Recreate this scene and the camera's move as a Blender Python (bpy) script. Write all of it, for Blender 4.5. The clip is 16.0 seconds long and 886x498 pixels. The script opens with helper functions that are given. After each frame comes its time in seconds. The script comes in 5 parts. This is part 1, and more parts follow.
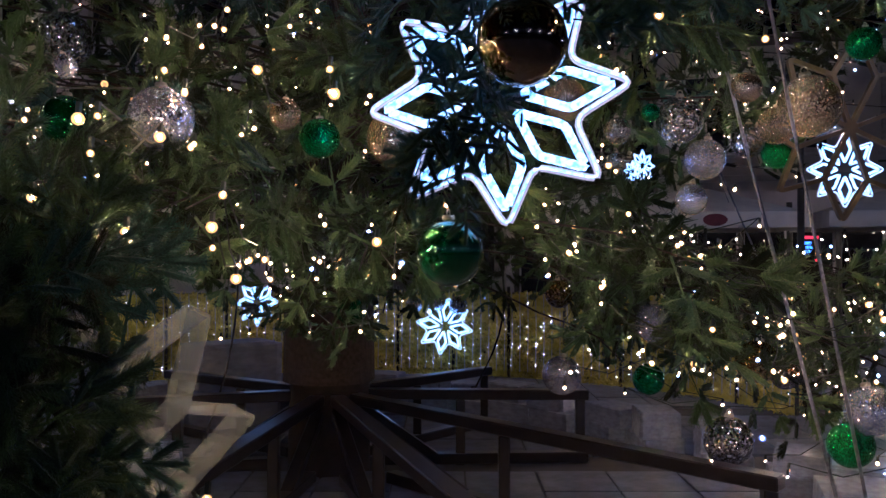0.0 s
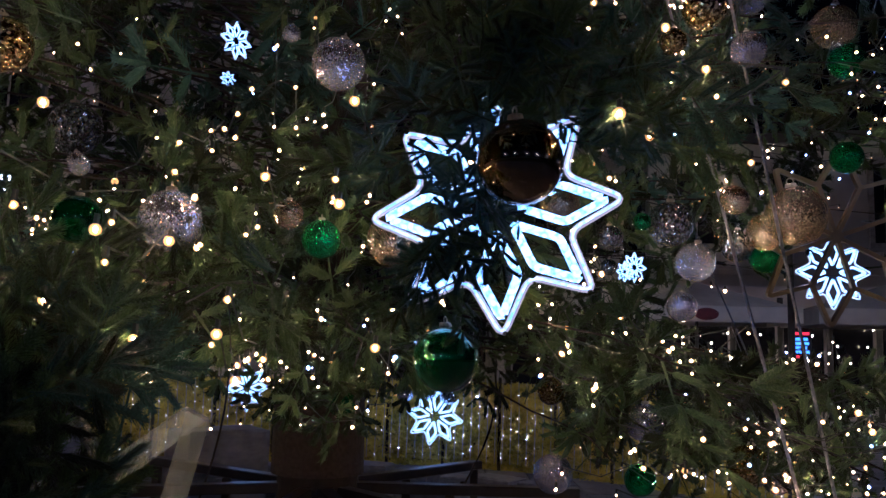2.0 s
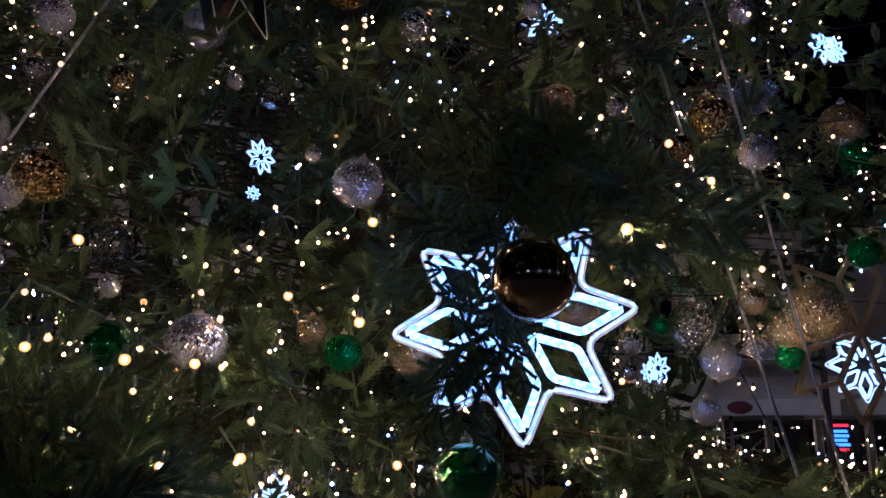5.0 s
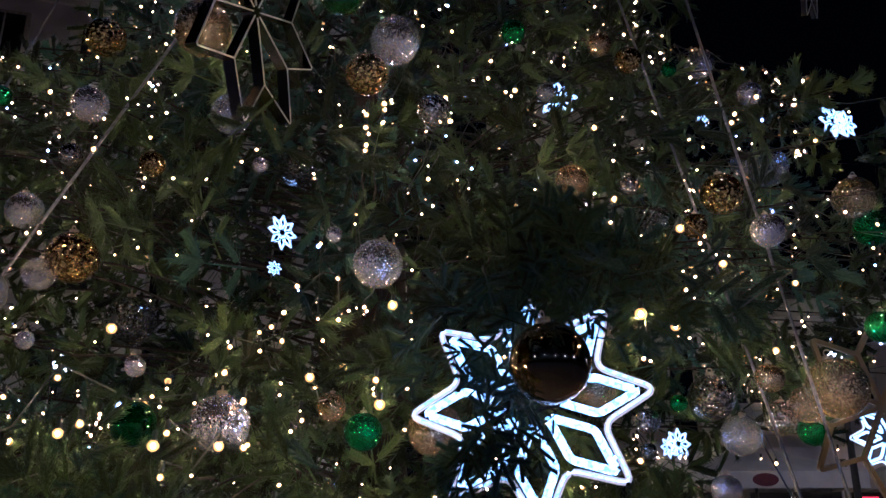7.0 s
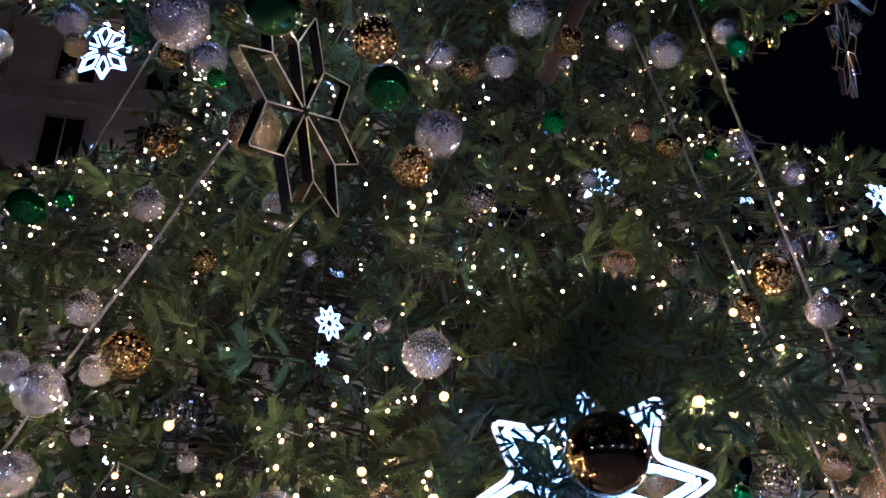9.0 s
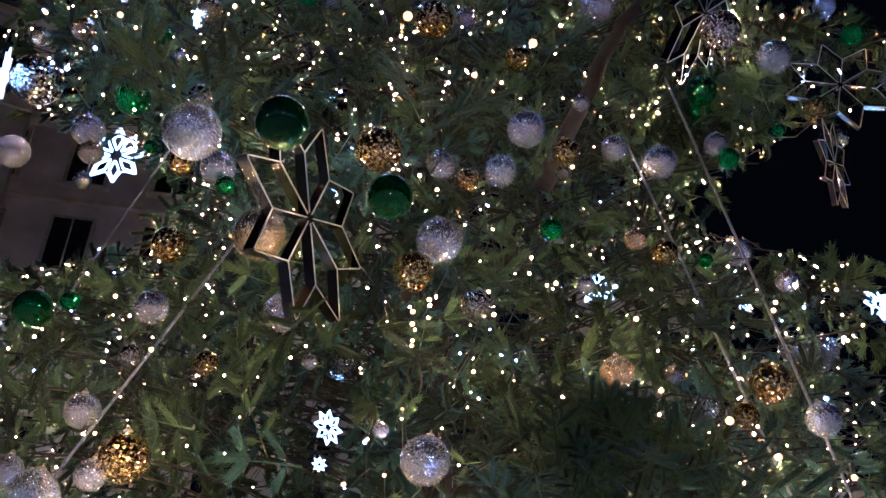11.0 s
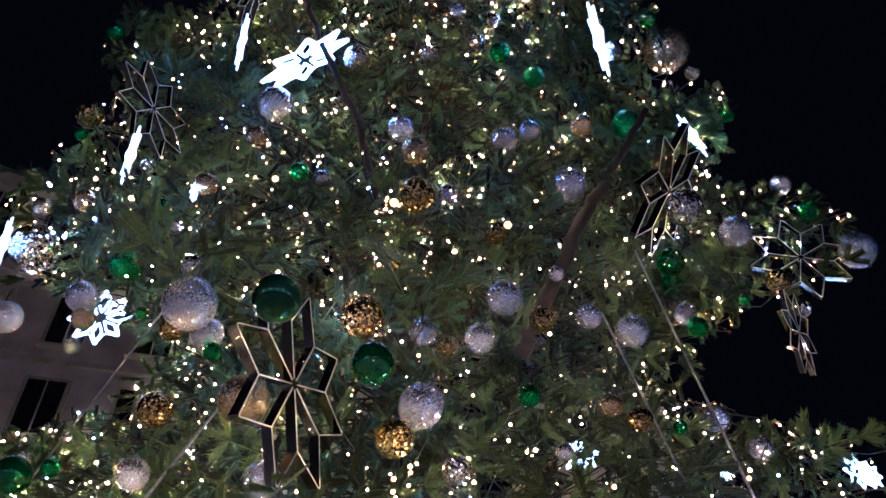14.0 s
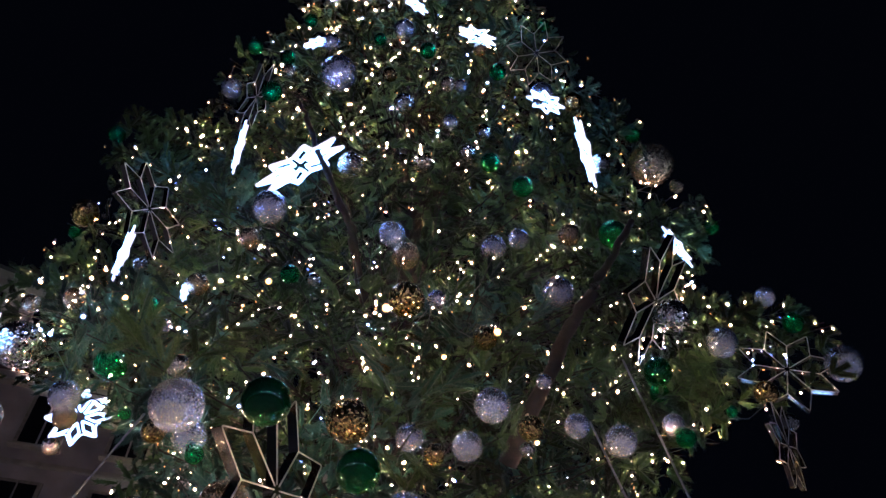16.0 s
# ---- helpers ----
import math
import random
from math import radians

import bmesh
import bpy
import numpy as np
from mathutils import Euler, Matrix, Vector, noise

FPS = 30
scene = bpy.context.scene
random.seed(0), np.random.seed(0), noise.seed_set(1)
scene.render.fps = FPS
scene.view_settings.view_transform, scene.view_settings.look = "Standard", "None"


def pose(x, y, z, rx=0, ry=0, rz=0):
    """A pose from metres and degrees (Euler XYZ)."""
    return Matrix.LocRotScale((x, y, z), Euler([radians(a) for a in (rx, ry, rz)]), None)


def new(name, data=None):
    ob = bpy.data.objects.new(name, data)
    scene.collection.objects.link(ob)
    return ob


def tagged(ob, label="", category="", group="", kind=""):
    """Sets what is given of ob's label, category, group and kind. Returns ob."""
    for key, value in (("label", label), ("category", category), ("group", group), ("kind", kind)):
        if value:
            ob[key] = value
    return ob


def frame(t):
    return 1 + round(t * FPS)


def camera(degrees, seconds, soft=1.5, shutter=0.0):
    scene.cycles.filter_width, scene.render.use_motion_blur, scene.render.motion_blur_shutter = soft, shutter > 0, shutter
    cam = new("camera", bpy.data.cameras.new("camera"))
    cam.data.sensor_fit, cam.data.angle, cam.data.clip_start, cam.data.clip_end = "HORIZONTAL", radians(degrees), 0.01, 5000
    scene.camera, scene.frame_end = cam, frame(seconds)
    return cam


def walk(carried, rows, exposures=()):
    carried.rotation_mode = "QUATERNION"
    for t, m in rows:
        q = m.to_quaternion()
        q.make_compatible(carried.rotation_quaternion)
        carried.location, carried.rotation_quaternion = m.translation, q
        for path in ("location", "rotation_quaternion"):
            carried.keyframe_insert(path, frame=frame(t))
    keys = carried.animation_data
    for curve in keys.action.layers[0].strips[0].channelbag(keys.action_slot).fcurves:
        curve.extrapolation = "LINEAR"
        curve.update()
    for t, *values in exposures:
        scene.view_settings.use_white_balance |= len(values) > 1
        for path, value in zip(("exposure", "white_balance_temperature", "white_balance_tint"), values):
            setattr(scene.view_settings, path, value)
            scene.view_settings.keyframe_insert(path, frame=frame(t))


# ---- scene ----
cam = camera(57.62, 16.0)


def aim(x, y, z, yaw, pitch, roll):
    return pose(x, y, z, 0, 0, yaw) @ pose(0, 0, 0, 90 + pitch) @ pose(0, 0, 0, 0, 0, roll)


ROWS = [
    (0.0, 0.0000, -0.0001, 1.6000, 0.00, 0.51, 0.01),
    (0.5, 0.0011, -0.0168, 1.6161, -0.05, 1.21, 0.08),
    (1.0, -0.0012, -0.0275, 1.6362, -0.11, 2.18, 0.55),
    (1.5, -0.0085, -0.0451, 1.6519, -0.22, 4.45, 1.06),
    (2.0, -0.0167, -0.0692, 1.6654, -0.47, 6.45, 1.49),
    (2.5, -0.0127, -0.0767, 1.6725, -0.59, 7.49, 1.41),
    (3.0, -0.0088, -0.0827, 1.6787, -0.57, 8.50, 0.99),
    (3.5, -0.0113, -0.0857, 1.6834, -0.47, 9.31, 0.57),
    (4.0, -0.0079, -0.1023, 1.6983, -0.03, 10.83, 0.30),
    (6.5, 0.0154, -0.1919, 1.7261, 2.89, 16.44, 0.23),
    (7.0, 0.0046, -0.2166, 1.7429, 2.70, 17.98, 0.18),
    (7.5, -0.0008, -0.2346, 1.7453, 3.00, 19.65, 0.34),
    (8.0, -0.0088, -0.2423, 1.7466, 4.01, 21.40, 0.35),
    (8.5, -0.0076, -0.2388, 1.7504, 5.32, 22.79, 0.16),
    (9.0, -0.0134, -0.2370, 1.7484, 5.96, 24.09, -0.05),
    (11.5, 0.0090, -0.3291, 1.7244, 6.20, 33.76, 0.70),
    (12.0, 0.0156, -0.3705, 1.7113, 5.88, 36.17, 0.68),
    (12.5, 0.0204, -0.3984, 1.7008, 5.64, 37.72, 0.61),
    (13.0, 0.0198, -0.4179, 1.6875, 5.33, 39.45, 0.39),
    (13.5, 0.0213, -0.4326, 1.6734, 5.01, 41.20, 0.13),
    (14.0, 0.0179, -0.4456, 1.6593, 4.55, 42.80, -0.18),
    (14.5, 0.0153, -0.4591, 1.6507, 4.17, 44.38, -0.23),
    (15.0, 0.0127, -0.4740, 1.6421, 3.81, 46.51, -0.31),
    (15.5, 0.0073, -0.4843, 1.6335, 3.58, 48.36, -0.11),
    (16.0, 0.0078, -0.4816, 1.6317, 3.25, 50.20, 0.09),
]
walk(cam, [(t, aim(*row)) for t, *row in ROWS], ((0, -0.12, 4700, 30), (4, -0.5, 4850, 31), (7, 0.0, 4800, 26), (9, 0.82, 4800, 25), (12.5, 1.5, 4850, 25), (14, 1.65, 4850, 26), (16, 1.22, 4900, 26)))

# ---- light ----
world = bpy.data.worlds.new("night_sky")
scene.world = world
world.use_nodes = True
world.node_tree.nodes["Background"].inputs[0].default_value = (0.4, 0.47, 0.7, 1)
world.node_tree.nodes["Background"].inputs[1].default_value = 0.0009
BULB, COOL_BULB, ROPE, STREET = 1300.0, 800.0, 5.0, 44.0


# ---- materials ----
class Mat:
    """A node material with short ways to add nodes."""

    def __init__(self, name):
        self.m = bpy.data.materials.new(name)
        self.m.use_nodes = True
        self.t = self.m.node_tree
        self.b = self.t.nodes["Principled BSDF"]
        self.out = self.t.nodes["Material Output"]

    def node(self, kind, **inputs):
        n = self.t.nodes.new(kind)
        for k, v in inputs.items():
            n.inputs[k.replace("_", " ")].default_value = v
        return n

    def link(self, a, b):
        self.t.links.new(a, b)

    def coords(self, which="Object"):
        return self.t.nodes.new("ShaderNodeTexCoord").outputs[which]

    def noise(self, scale, detail=4.0, which="Object"):
        n = self.node("ShaderNodeTexNoise", Scale=scale, Detail=detail)
        self.link(self.coords(which), n.inputs["Vector"])
        return n.outputs["Fac"]

    def voronoi(self, scale, out="Color"):
        n = self.node("ShaderNodeTexVoronoi", Scale=scale)
        self.link(self.coords(), n.inputs["Vector"])
        return n.outputs[out]

    def ramp(self, fac, *stops):
        n = self.t.nodes.new("ShaderNodeValToRGB")
        while len(n.color_ramp.elements) < len(stops):
            n.color_ramp.elements.new(0.5)
        for e, (p, c) in zip(n.color_ramp.elements, stops):
            e.position, e.color = p, (*c, 1)
        self.link(fac, n.inputs[0])
        return n.outputs[0]

    def bump(self, height, strength, distance=0.01):
        n = self.node("ShaderNodeBump", Strength=strength, Distance=distance)
        self.link(height, n.inputs["Height"])
        self.link(n.outputs[0], self.b.inputs["Normal"])

    def set(self, colour=None, rough=0.5, metal=0.0, **more):
        if colour is not None:
            self.b.inputs["Base Color"].default_value = (*colour, 1)
        self.b.inputs["Roughness"].default_value = rough
        self.b.inputs["Metallic"].default_value = metal
        for k, v in more.items():
            self.b.inputs[k.replace("_", " ")].default_value = v
        return self


def plain(name, colour, rough=0.5, metal=0.0, scale=8.0, spread=0.3, bump=0.15, **more):
    """A surface in one colour, with broad blotches and fine grain."""
    m = Mat(name).set(colour, rough, metal, **more)
    low = tuple(c * (1 - spread) for c in colour)
    high = tuple(min(1, c * (1 + spread)) for c in colour)
    broad = m.noise(scale, 6)
    m.link(m.ramp(broad, (0.3, low), (0.7, high)), m.b.inputs["Base Color"])
    m.bump(m.noise(scale * 9, 3), bump, 0.004)
    return m.m


def glowing(name, colour, strength):
    m = Mat(name)
    e = m.node("ShaderNodeEmission", Color=(*colour, 1), Strength=strength)
    m.link(e.outputs[0], m.out.inputs[0])
    return m.m


def needle_material(name, dark, mid, light):
    m = Mat(name).set(None, 0.55)
    m.b.inputs["Specular IOR Level"].default_value = 0.18
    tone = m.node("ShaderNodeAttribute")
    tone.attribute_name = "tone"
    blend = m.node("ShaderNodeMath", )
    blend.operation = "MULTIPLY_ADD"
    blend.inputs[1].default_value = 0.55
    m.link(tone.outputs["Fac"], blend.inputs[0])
    # broad noise puts shaded pockets of the crown into the colour
    half = m.node("ShaderNodeMath")
    half.operation = "MULTIPLY"
    half.inputs[1].default_value = 0.45
    m.link(m.noise(1.7, 3), half.inputs[0])
    # fine noise puts the small shadows between needles into the colour
    grain = m.node("ShaderNodeMath")
    grain.operation = "MULTIPLY_ADD"
    grain.inputs[1].default_value = 0.5
    m.link(m.noise(170.0, 1), grain.inputs[0])
    m.link(half.outputs[0], grain.inputs[2])
    shift = m.node("ShaderNodeMath")
    shift.operation = "SUBTRACT"
    shift.inputs[1].default_value = 0.25
    m.link(grain.outputs[0], shift.inputs[0])
    m.link(shift.outputs[0], blend.inputs[2])
    m.bump(m.noise(240.0, 1), 0.6, 0.006)
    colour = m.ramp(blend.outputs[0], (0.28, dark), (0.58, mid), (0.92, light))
    m.link(colour, m.b.inputs["Base Color"])
    tr = m.node("ShaderNodeBsdfTranslucent")
    m.link(colour, tr.inputs[0])
    mix = m.node("ShaderNodeMixShader", Fac=0.1)
    m.link(m.b.outputs[0], mix.inputs[1])
    m.link(tr.outputs[0], mix.inputs[2])
    m.link(mix.outputs[0], m.out.inputs[0])
    return m.m


def lean_normals(m, scale, amount):
    """Each cell of the surface leans its own way."""
    v = m.node("ShaderNodeTexVoronoi", Scale=scale)
    m.link(m.coords(), v.inputs["Vector"])
    last = v.outputs["Color"]
    for operation, value in (("SUBTRACT", (0.5, 0.5, 0.5)), ("MULTIPLY", (amount, amount, amount))):
        n = m.node("ShaderNodeVectorMath")
        n.operation = operation
        n.inputs[1].default_value = value
        m.link(last, n.inputs[0])
        last = n.outputs[0]
    add = m.node("ShaderNodeVectorMath")
    add.operation = "ADD"
    m.link(m.node("ShaderNodeNewGeometry").outputs["Normal"], add.inputs[0])
    m.link(last, add.inputs[1])
    norm = m.node("ShaderNodeVectorMath")
    norm.operation = "NORMALIZE"
    m.link(add.outputs[0], norm.inputs[0])
    m.link(norm.outputs[0], m.b.inputs["Normal"])
    return v.outputs["Color"]


def glitter(name, colour, tint, metal=0.88):
    """Glitter coat: tiny flakes that each lean their own way."""
    m = Mat(name).set(colour, 0.15, metal)
    cells = lean_normals(m, 26.0, 0.72)
    # paler cells put extra sparkle into the base colour
    m.link(m.ramp(cells, (0.2, tuple(c * 0.78 for c in colour)), (0.5, colour), (0.7, tint)), m.b.inputs["Base Color"])
    return m.m


def foil(name, colour, dark, scale):
    """Crinkled mirror foil: leaning facets, with lamp glints also put into the colour as bright and dark cells."""
    m = Mat(name).set(colour, 0.17, 1.0)
    cells = lean_normals(m, scale, 0.9)
    # bright cells among dark ones paint the reflected lamps
    m.link(m.ramp(cells, (0.5, dark), (0.62, colour)), m.b.inputs["Base Color"])
    m.b.inputs["Coat Weight"].default_value = 0.7
    m.b.inputs["Coat Roughness"].default_value = 0.02
    return m.m


NEEDLE = needle_material("fir_needles", (0.006, 0.011, 0.004), (0.047, 0.084, 0.032), (0.16, 0.23, 0.09))
# teal tint stands for the lit snowflakes' cool light on the same needles
NEEDLE_TEAL_LIT = needle_material("teal_lit_fir_needles", (0.005, 0.014, 0.011), (0.034, 0.085, 0.066), (0.11, 0.22, 0.18))
BARK = plain("bark", (0.011, 0.007, 0.006), 0.9, scale=14, spread=0.5, bump=0.8)
WRAP = plain("dark_coir", (0.03, 0.02, 0.016), 0.95, scale=30, spread=0.5, bump=1.0)
WARM = glowing("warm_bulb_glow", (1.0, 0.57, 0.185), BULB)
COOL = glowing("cool_bulb_glow", (0.5, 0.66, 1.0), COOL_BULB)
FROST = glowing("cool_string_glow", (0.86, 0.9, 1.0), 46.0)
DIM = glowing("dim_warm_glow", (1.0, 0.74, 0.36), 60.0)


def shell(name, colour, strength):
    """A bulb's glare halo, made as a glowing shell that lets its core through."""
    m = Mat(name)
    e = m.node("ShaderNodeEmission", Color=(*colour, 1), Strength=strength)
    tp = m.node("ShaderNodeBsdfTransparent")
    add = m.node("ShaderNodeAddShader")
    m.link(e.outputs[0], add.inputs[0])
    m.link(tp.outputs[0], add.inputs[1])
    m.link(add.outputs[0], m.out.inputs[0])
    return m.m


WARMHALO = shell("warm_bulb_halo", (1.0, 0.46, 0.1), 0.85)
COOLHALO = shell("cool_bulb_halo", (0.25, 0.4, 1.0), 0.8)
CABLE = plain("dark_green_cable", (0.012, 0.02, 0.014), 0.5)
STEEL = plain("braided_steel", (0.15, 0.16, 0.21), 0.45, 0.5, scale=60, spread=0.4)
CHROME = plain("mirror_steel", (0.3, 0.28, 0.25), 0.09, 1.0, scale=5, spread=0.1, bump=0.03)
# pale colour stands for light caught on the steel frames' front edges
RIMGLINT = plain("pale_rim_glint", (0.55, 0.55, 0.54), 0.3, 0.5, scale=9, spread=0.1)
BRASS = plain("champagne_gold_metal", (0.36, 0.27, 0.16), 0.3, 0.9, scale=5, spread=0.15, bump=0.05)
CAPMETAL = plain("bauble_cap_metal", (0.6, 0.52, 0.4), 0.3, 1.0, scale=20)
WOOD = plain("dark_stained_wood", (0.007, 0.006, 0.008), 0.28, scale=9, spread=0.5, bump=0.3)
IRON = plain("black_painted_steel", (0.014, 0.012, 0.013), 0.45, scale=12, spread=0.4)
STONE = plain("grey_cast_stone", (0.2, 0.22, 0.3), 0.85, scale=6, spread=0.25, bump=0.5)
SLAB = plain("paving_slab_stone", (0.1, 0.11, 0.155), 0.6, scale=5, spread=0.3, bump=0.4)
COBBLE = plain("dark_cobble_stone", (0.035, 0.035, 0.04), 0.55, scale=9, spread=0.4, bump=0.5)
GROUND = plain("sandy_joint_ground", (0.06, 0.06, 0.065), 0.85, scale=3, spread=0.3, bump=0.4)
TINSEL = plain("gold_tinsel", (0.55, 0.45, 0.06), 0.3, 0.4, scale=4, spread=0.5)
CANVAS = plain("cream_canvas", (0.5, 0.47, 0.42), 0.85, scale=3, spread=0.12)
BADGE = plain("maroon_print", (0.1, 0.012, 0.02), 0.7)
PLASTER = plain("pale_plaster", (0.42, 0.4, 0.38), 0.85, scale=0.8, spread=0.2)
DARKWALL = plain("brown_facade", (0.46, 0.43, 0.46), 0.8, scale=0.7, spread=0.3)
CORNICE = plain("cornice_stone", (0.4, 0.38, 0.35), 0.8, scale=2, spread=0.2)
ROOF = plain("dark_roof", (0.05, 0.04, 0.045), 0.7, scale=2, spread=0.3)
PANE = plain("dark_window_glass", (0.012, 0.013, 0.018), 0.08, scale=1, spread=0.1, bump=0.01)
FRAME = plain("window_frame_paint", (0.3, 0.28, 0.26), 0.6)
DARKMETAL = plain("dark_lamp_metal", (0.03, 0.03, 0.032), 0.5)
BOLT = plain("zinc_bolt", (0.45, 0.44, 0.42), 0.4, 0.9)
PLASTIC = plain("milky_lamp_holder", (0.4, 0.42, 0.45), 0.35)

m = Mat("led_rope_glow")
bright = m.voronoi(26.0, "Distance")
ramp = m.ramp(bright, (0.0, (0.85, 0.95, 1.0)), (0.4, (0.34, 0.56, 0.88)), (0.8, (0.12, 0.28, 0.5)))
e = m.node("ShaderNodeEmission", Strength=ROPE)
m.link(ramp, e.inputs[0])
m.link(e.outputs[0], m.out.inputs[0])
ROPELIGHT = m.m

m = Mat("clear_rope_tube").set((0.95, 0.9, 0.88), 0.12, 0.0, IOR=1.35)
e = m.node("ShaderNodeEmission", Color=(1.0, 0.86, 0.8, 1), Strength=ROPE * 0.17)
mix = m.node("ShaderNodeMixShader", Fac=0.7)
m.link(m.b.outputs[0], mix.inputs[1])
m.link(e.outputs[0], mix.inputs[2])
m.link(mix.outputs[0], m.out.inputs[0])
ROPETUBE = m.m

m = Mat("clear_acrylic").set((0.5, 0.54, 0.58), 0.06, 0.0, IOR=1.45)
tp = m.node("ShaderNodeBsdfTransparent", Color=(0.82, 0.86, 0.88, 1))
mix = m.node("ShaderNodeMixShader", Fac=0.36)
m.link(tp.outputs[0], mix.inputs[1])
m.link(m.b.outputs[0], mix.inputs[2])
m.link(mix.outputs[0], m.out.inputs[0])
ACRYLIC = m.m

BALLMAT = {
    "S": glitter("silver_glitter", (0.52, 0.59, 0.95), (0.92, 0.95, 1.0), 0.85),
    "P": glitter("iridescent_glitter", (0.55, 0.6, 0.95), (0.95, 0.97, 1.0), 0.86),
    "D": glitter("gold_glitter", (0.46, 0.36, 0.25), (0.95, 0.8, 0.55)),
    "G": glitter("green_glitter", (0.01, 0.2, 0.05), (0.05, 0.55, 0.2)),
    "H": plain("green_lacquer", (0.004, 0.095, 0.028), 0.06, 0.75, scale=6, spread=0.2, bump=0.08, Coat_Weight=1.0),
    "C": foil("silver_foil", (1.0, 1.0, 1.0), (0.3, 0.3, 0.3), 12.0),
    "M": foil("gold_foil", (1.0, 0.74, 0.3), (0.25, 0.16, 0.05), 10.0),
    "K": plain("bronze_mirror", (0.24, 0.19, 0.13), 0.1, 1.0, scale=3, spread=0.1, bump=0.0),
}


# ---- mesh helpers ----
def raw(name, verts, faces, material, smooth=False, tone=None):
    """A mesh from arrays; faces all of one size. tone: a value a vertex, by which sprigs differ."""
    verts, faces = np.asarray(verts, np.float32), np.asarray(faces, np.int32)
    me = bpy.data.meshes.new(name)
    k = faces.shape[1]
    me.vertices.add(len(verts))
    me.vertices.foreach_set("co", verts.ravel())
    me.loops.add(faces.size)
    me.loops.foreach_set("vertex_index", faces.ravel())
    me.polygons.add(len(faces))
    me.polygons.foreach_set("loop_start", np.arange(0, faces.size, k, dtype=np.int32))
    me.polygons.foreach_set("use_smooth", np.full(len(faces), smooth))
    me.update(calc_edges=True)
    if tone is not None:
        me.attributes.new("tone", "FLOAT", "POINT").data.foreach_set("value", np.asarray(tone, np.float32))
    me.materials.append(material)
    return me


def mesh_of(name, bm, material, smooth=False):
    me = bpy.data.meshes.new(name)
    bm.to_mesh(me)
    bm.free()
    for p in me.polygons:
        p.use_smooth = smooth
    me.materials.append(material)
    return me


def part(name, bm, material, parent, label="", smooth=False):
    me = bm if isinstance(bm, bpy.types.Mesh) else mesh_of(name, bm, material, smooth)
    ob = new(name, me)
    ob.parent = parent
    if label:
        ob["label"] = label
    return ob


def thing(name, label, category, group="", kind="", at=None):
    ob = new(name)
    ob.empty_display_size = 0.1
    if at is not None:
        ob.matrix_basis = at
    return tagged(ob, label, category, group, kind)


def box(bm, size, at=(0, 0, 0), m=None, bevel=0.0):
    """A box of that size about a point, bevelled."""
    made = bmesh.ops.create_cube(bm, size=1.0)["verts"]
    bmesh.ops.scale(bm, vec=size, verts=made)
    if bevel:
        edges = list({e for v in made for e in v.link_edges})
        got = bmesh.ops.bevel(bm, geom=edges, offset=bevel, segments=1, affect="EDGES")
        made = list({v for f in got["faces"] for v in f.verts} | {v for v in made if v.is_valid})
    bmesh.ops.transform(bm, matrix=Matrix.Translation(at) @ (m or Matrix()), verts=made)
    return bm


def boxed(size, at=(0, 0, 0), m=None, bevel=0.0):
    return box(bmesh.new(), size, at, m, bevel)


def frame_along(points):
    """Directions and two cross directions along a polyline."""
    p = np.asarray(points, float)
    d = np.gradient(p, axis=0)
    d /= np.linalg.norm(d, axis=1)[:, None] + 1e-9
    up = np.where(np.abs(d[:, 2:3]) > 0.9, [[1.0, 0, 0]], [[0, 0, 1.0]])
    a = np.cross(d, up)
    a /= np.linalg.norm(a, axis=1)[:, None]
    return p, a, np.cross(d, a)


def tube_arrays(points, radii, sides=6):
    p, a, b = frame_along(points)
    r = np.broadcast_to(np.asarray(radii, float), (len(p),))
    th = np.arange(sides) * 2 * np.pi / sides
    v = p[:, None] + r[:, None, None] * (np.cos(th)[None, :, None] * a[:, None] + np.sin(th)[None, :, None] * b[:, None])
    i, j = np.meshgrid(np.arange(len(p) - 1), np.arange(sides), indexing="ij")
    k = (j + 1) % sides
    f = np.stack([i * sides + j, i * sides + k, (i + 1) * sides + k, (i + 1) * sides + j], -1).reshape(-1, 4)
    return v.reshape(-1, 3), f


def tube(name, points, radii, material, sides=6, smooth=True):
    return raw(name, *tube_arrays(points, radii, sides), material, smooth)


def joined(pieces):
    """One vertex and face array out of several."""
    verts, faces, n = [], [], 0
    for v, f in pieces:
        verts.append(v)
        faces.append(np.asarray(f) + n)
        n += len(v)
    return np.concatenate(verts), np.concatenate(faces)


def rounded(points, steps=4, cut=0.18, closed=True):
    """Corner-cut polyline."""
    p = [Vector(q) for q in points]
    out, n = [], len(p)
    for i in range(n):
        if not closed and i in (0, n - 1):
            out.append(p[i])
            continue
        a, b, c = p[i - 1], p[i], p[(i + 1) % n]
        s, e = b.lerp(a, cut), b.lerp(c, cut)
        for k in range(steps + 1):
            u = k / steps
            out.append(s.lerp(b, u).lerp(b.lerp(e, u), u))
    if closed:
        out.append(out[0].copy())
    return [tuple(v) for v in out]


# ---- ground and backdrop ----
AXIS = np.array([-0.86, 6.1])
ground = tagged(part("ground", boxed((600, 600, 0.3), (0, 0, -0.17)), GROUND, None), "grey stone square around the tree", "ground", kind="structure")


rng = np.random.default_rng(7)
ORNAMENTS = []


# ---- baubles ----
def ball_mesh(kind):
    bm = bmesh.new()
    bmesh.ops.create_uvsphere(bm, u_segments=28, v_segments=18, radius=1.0)
    return mesh_of("bauble", bm, BALLMAT[kind], True)


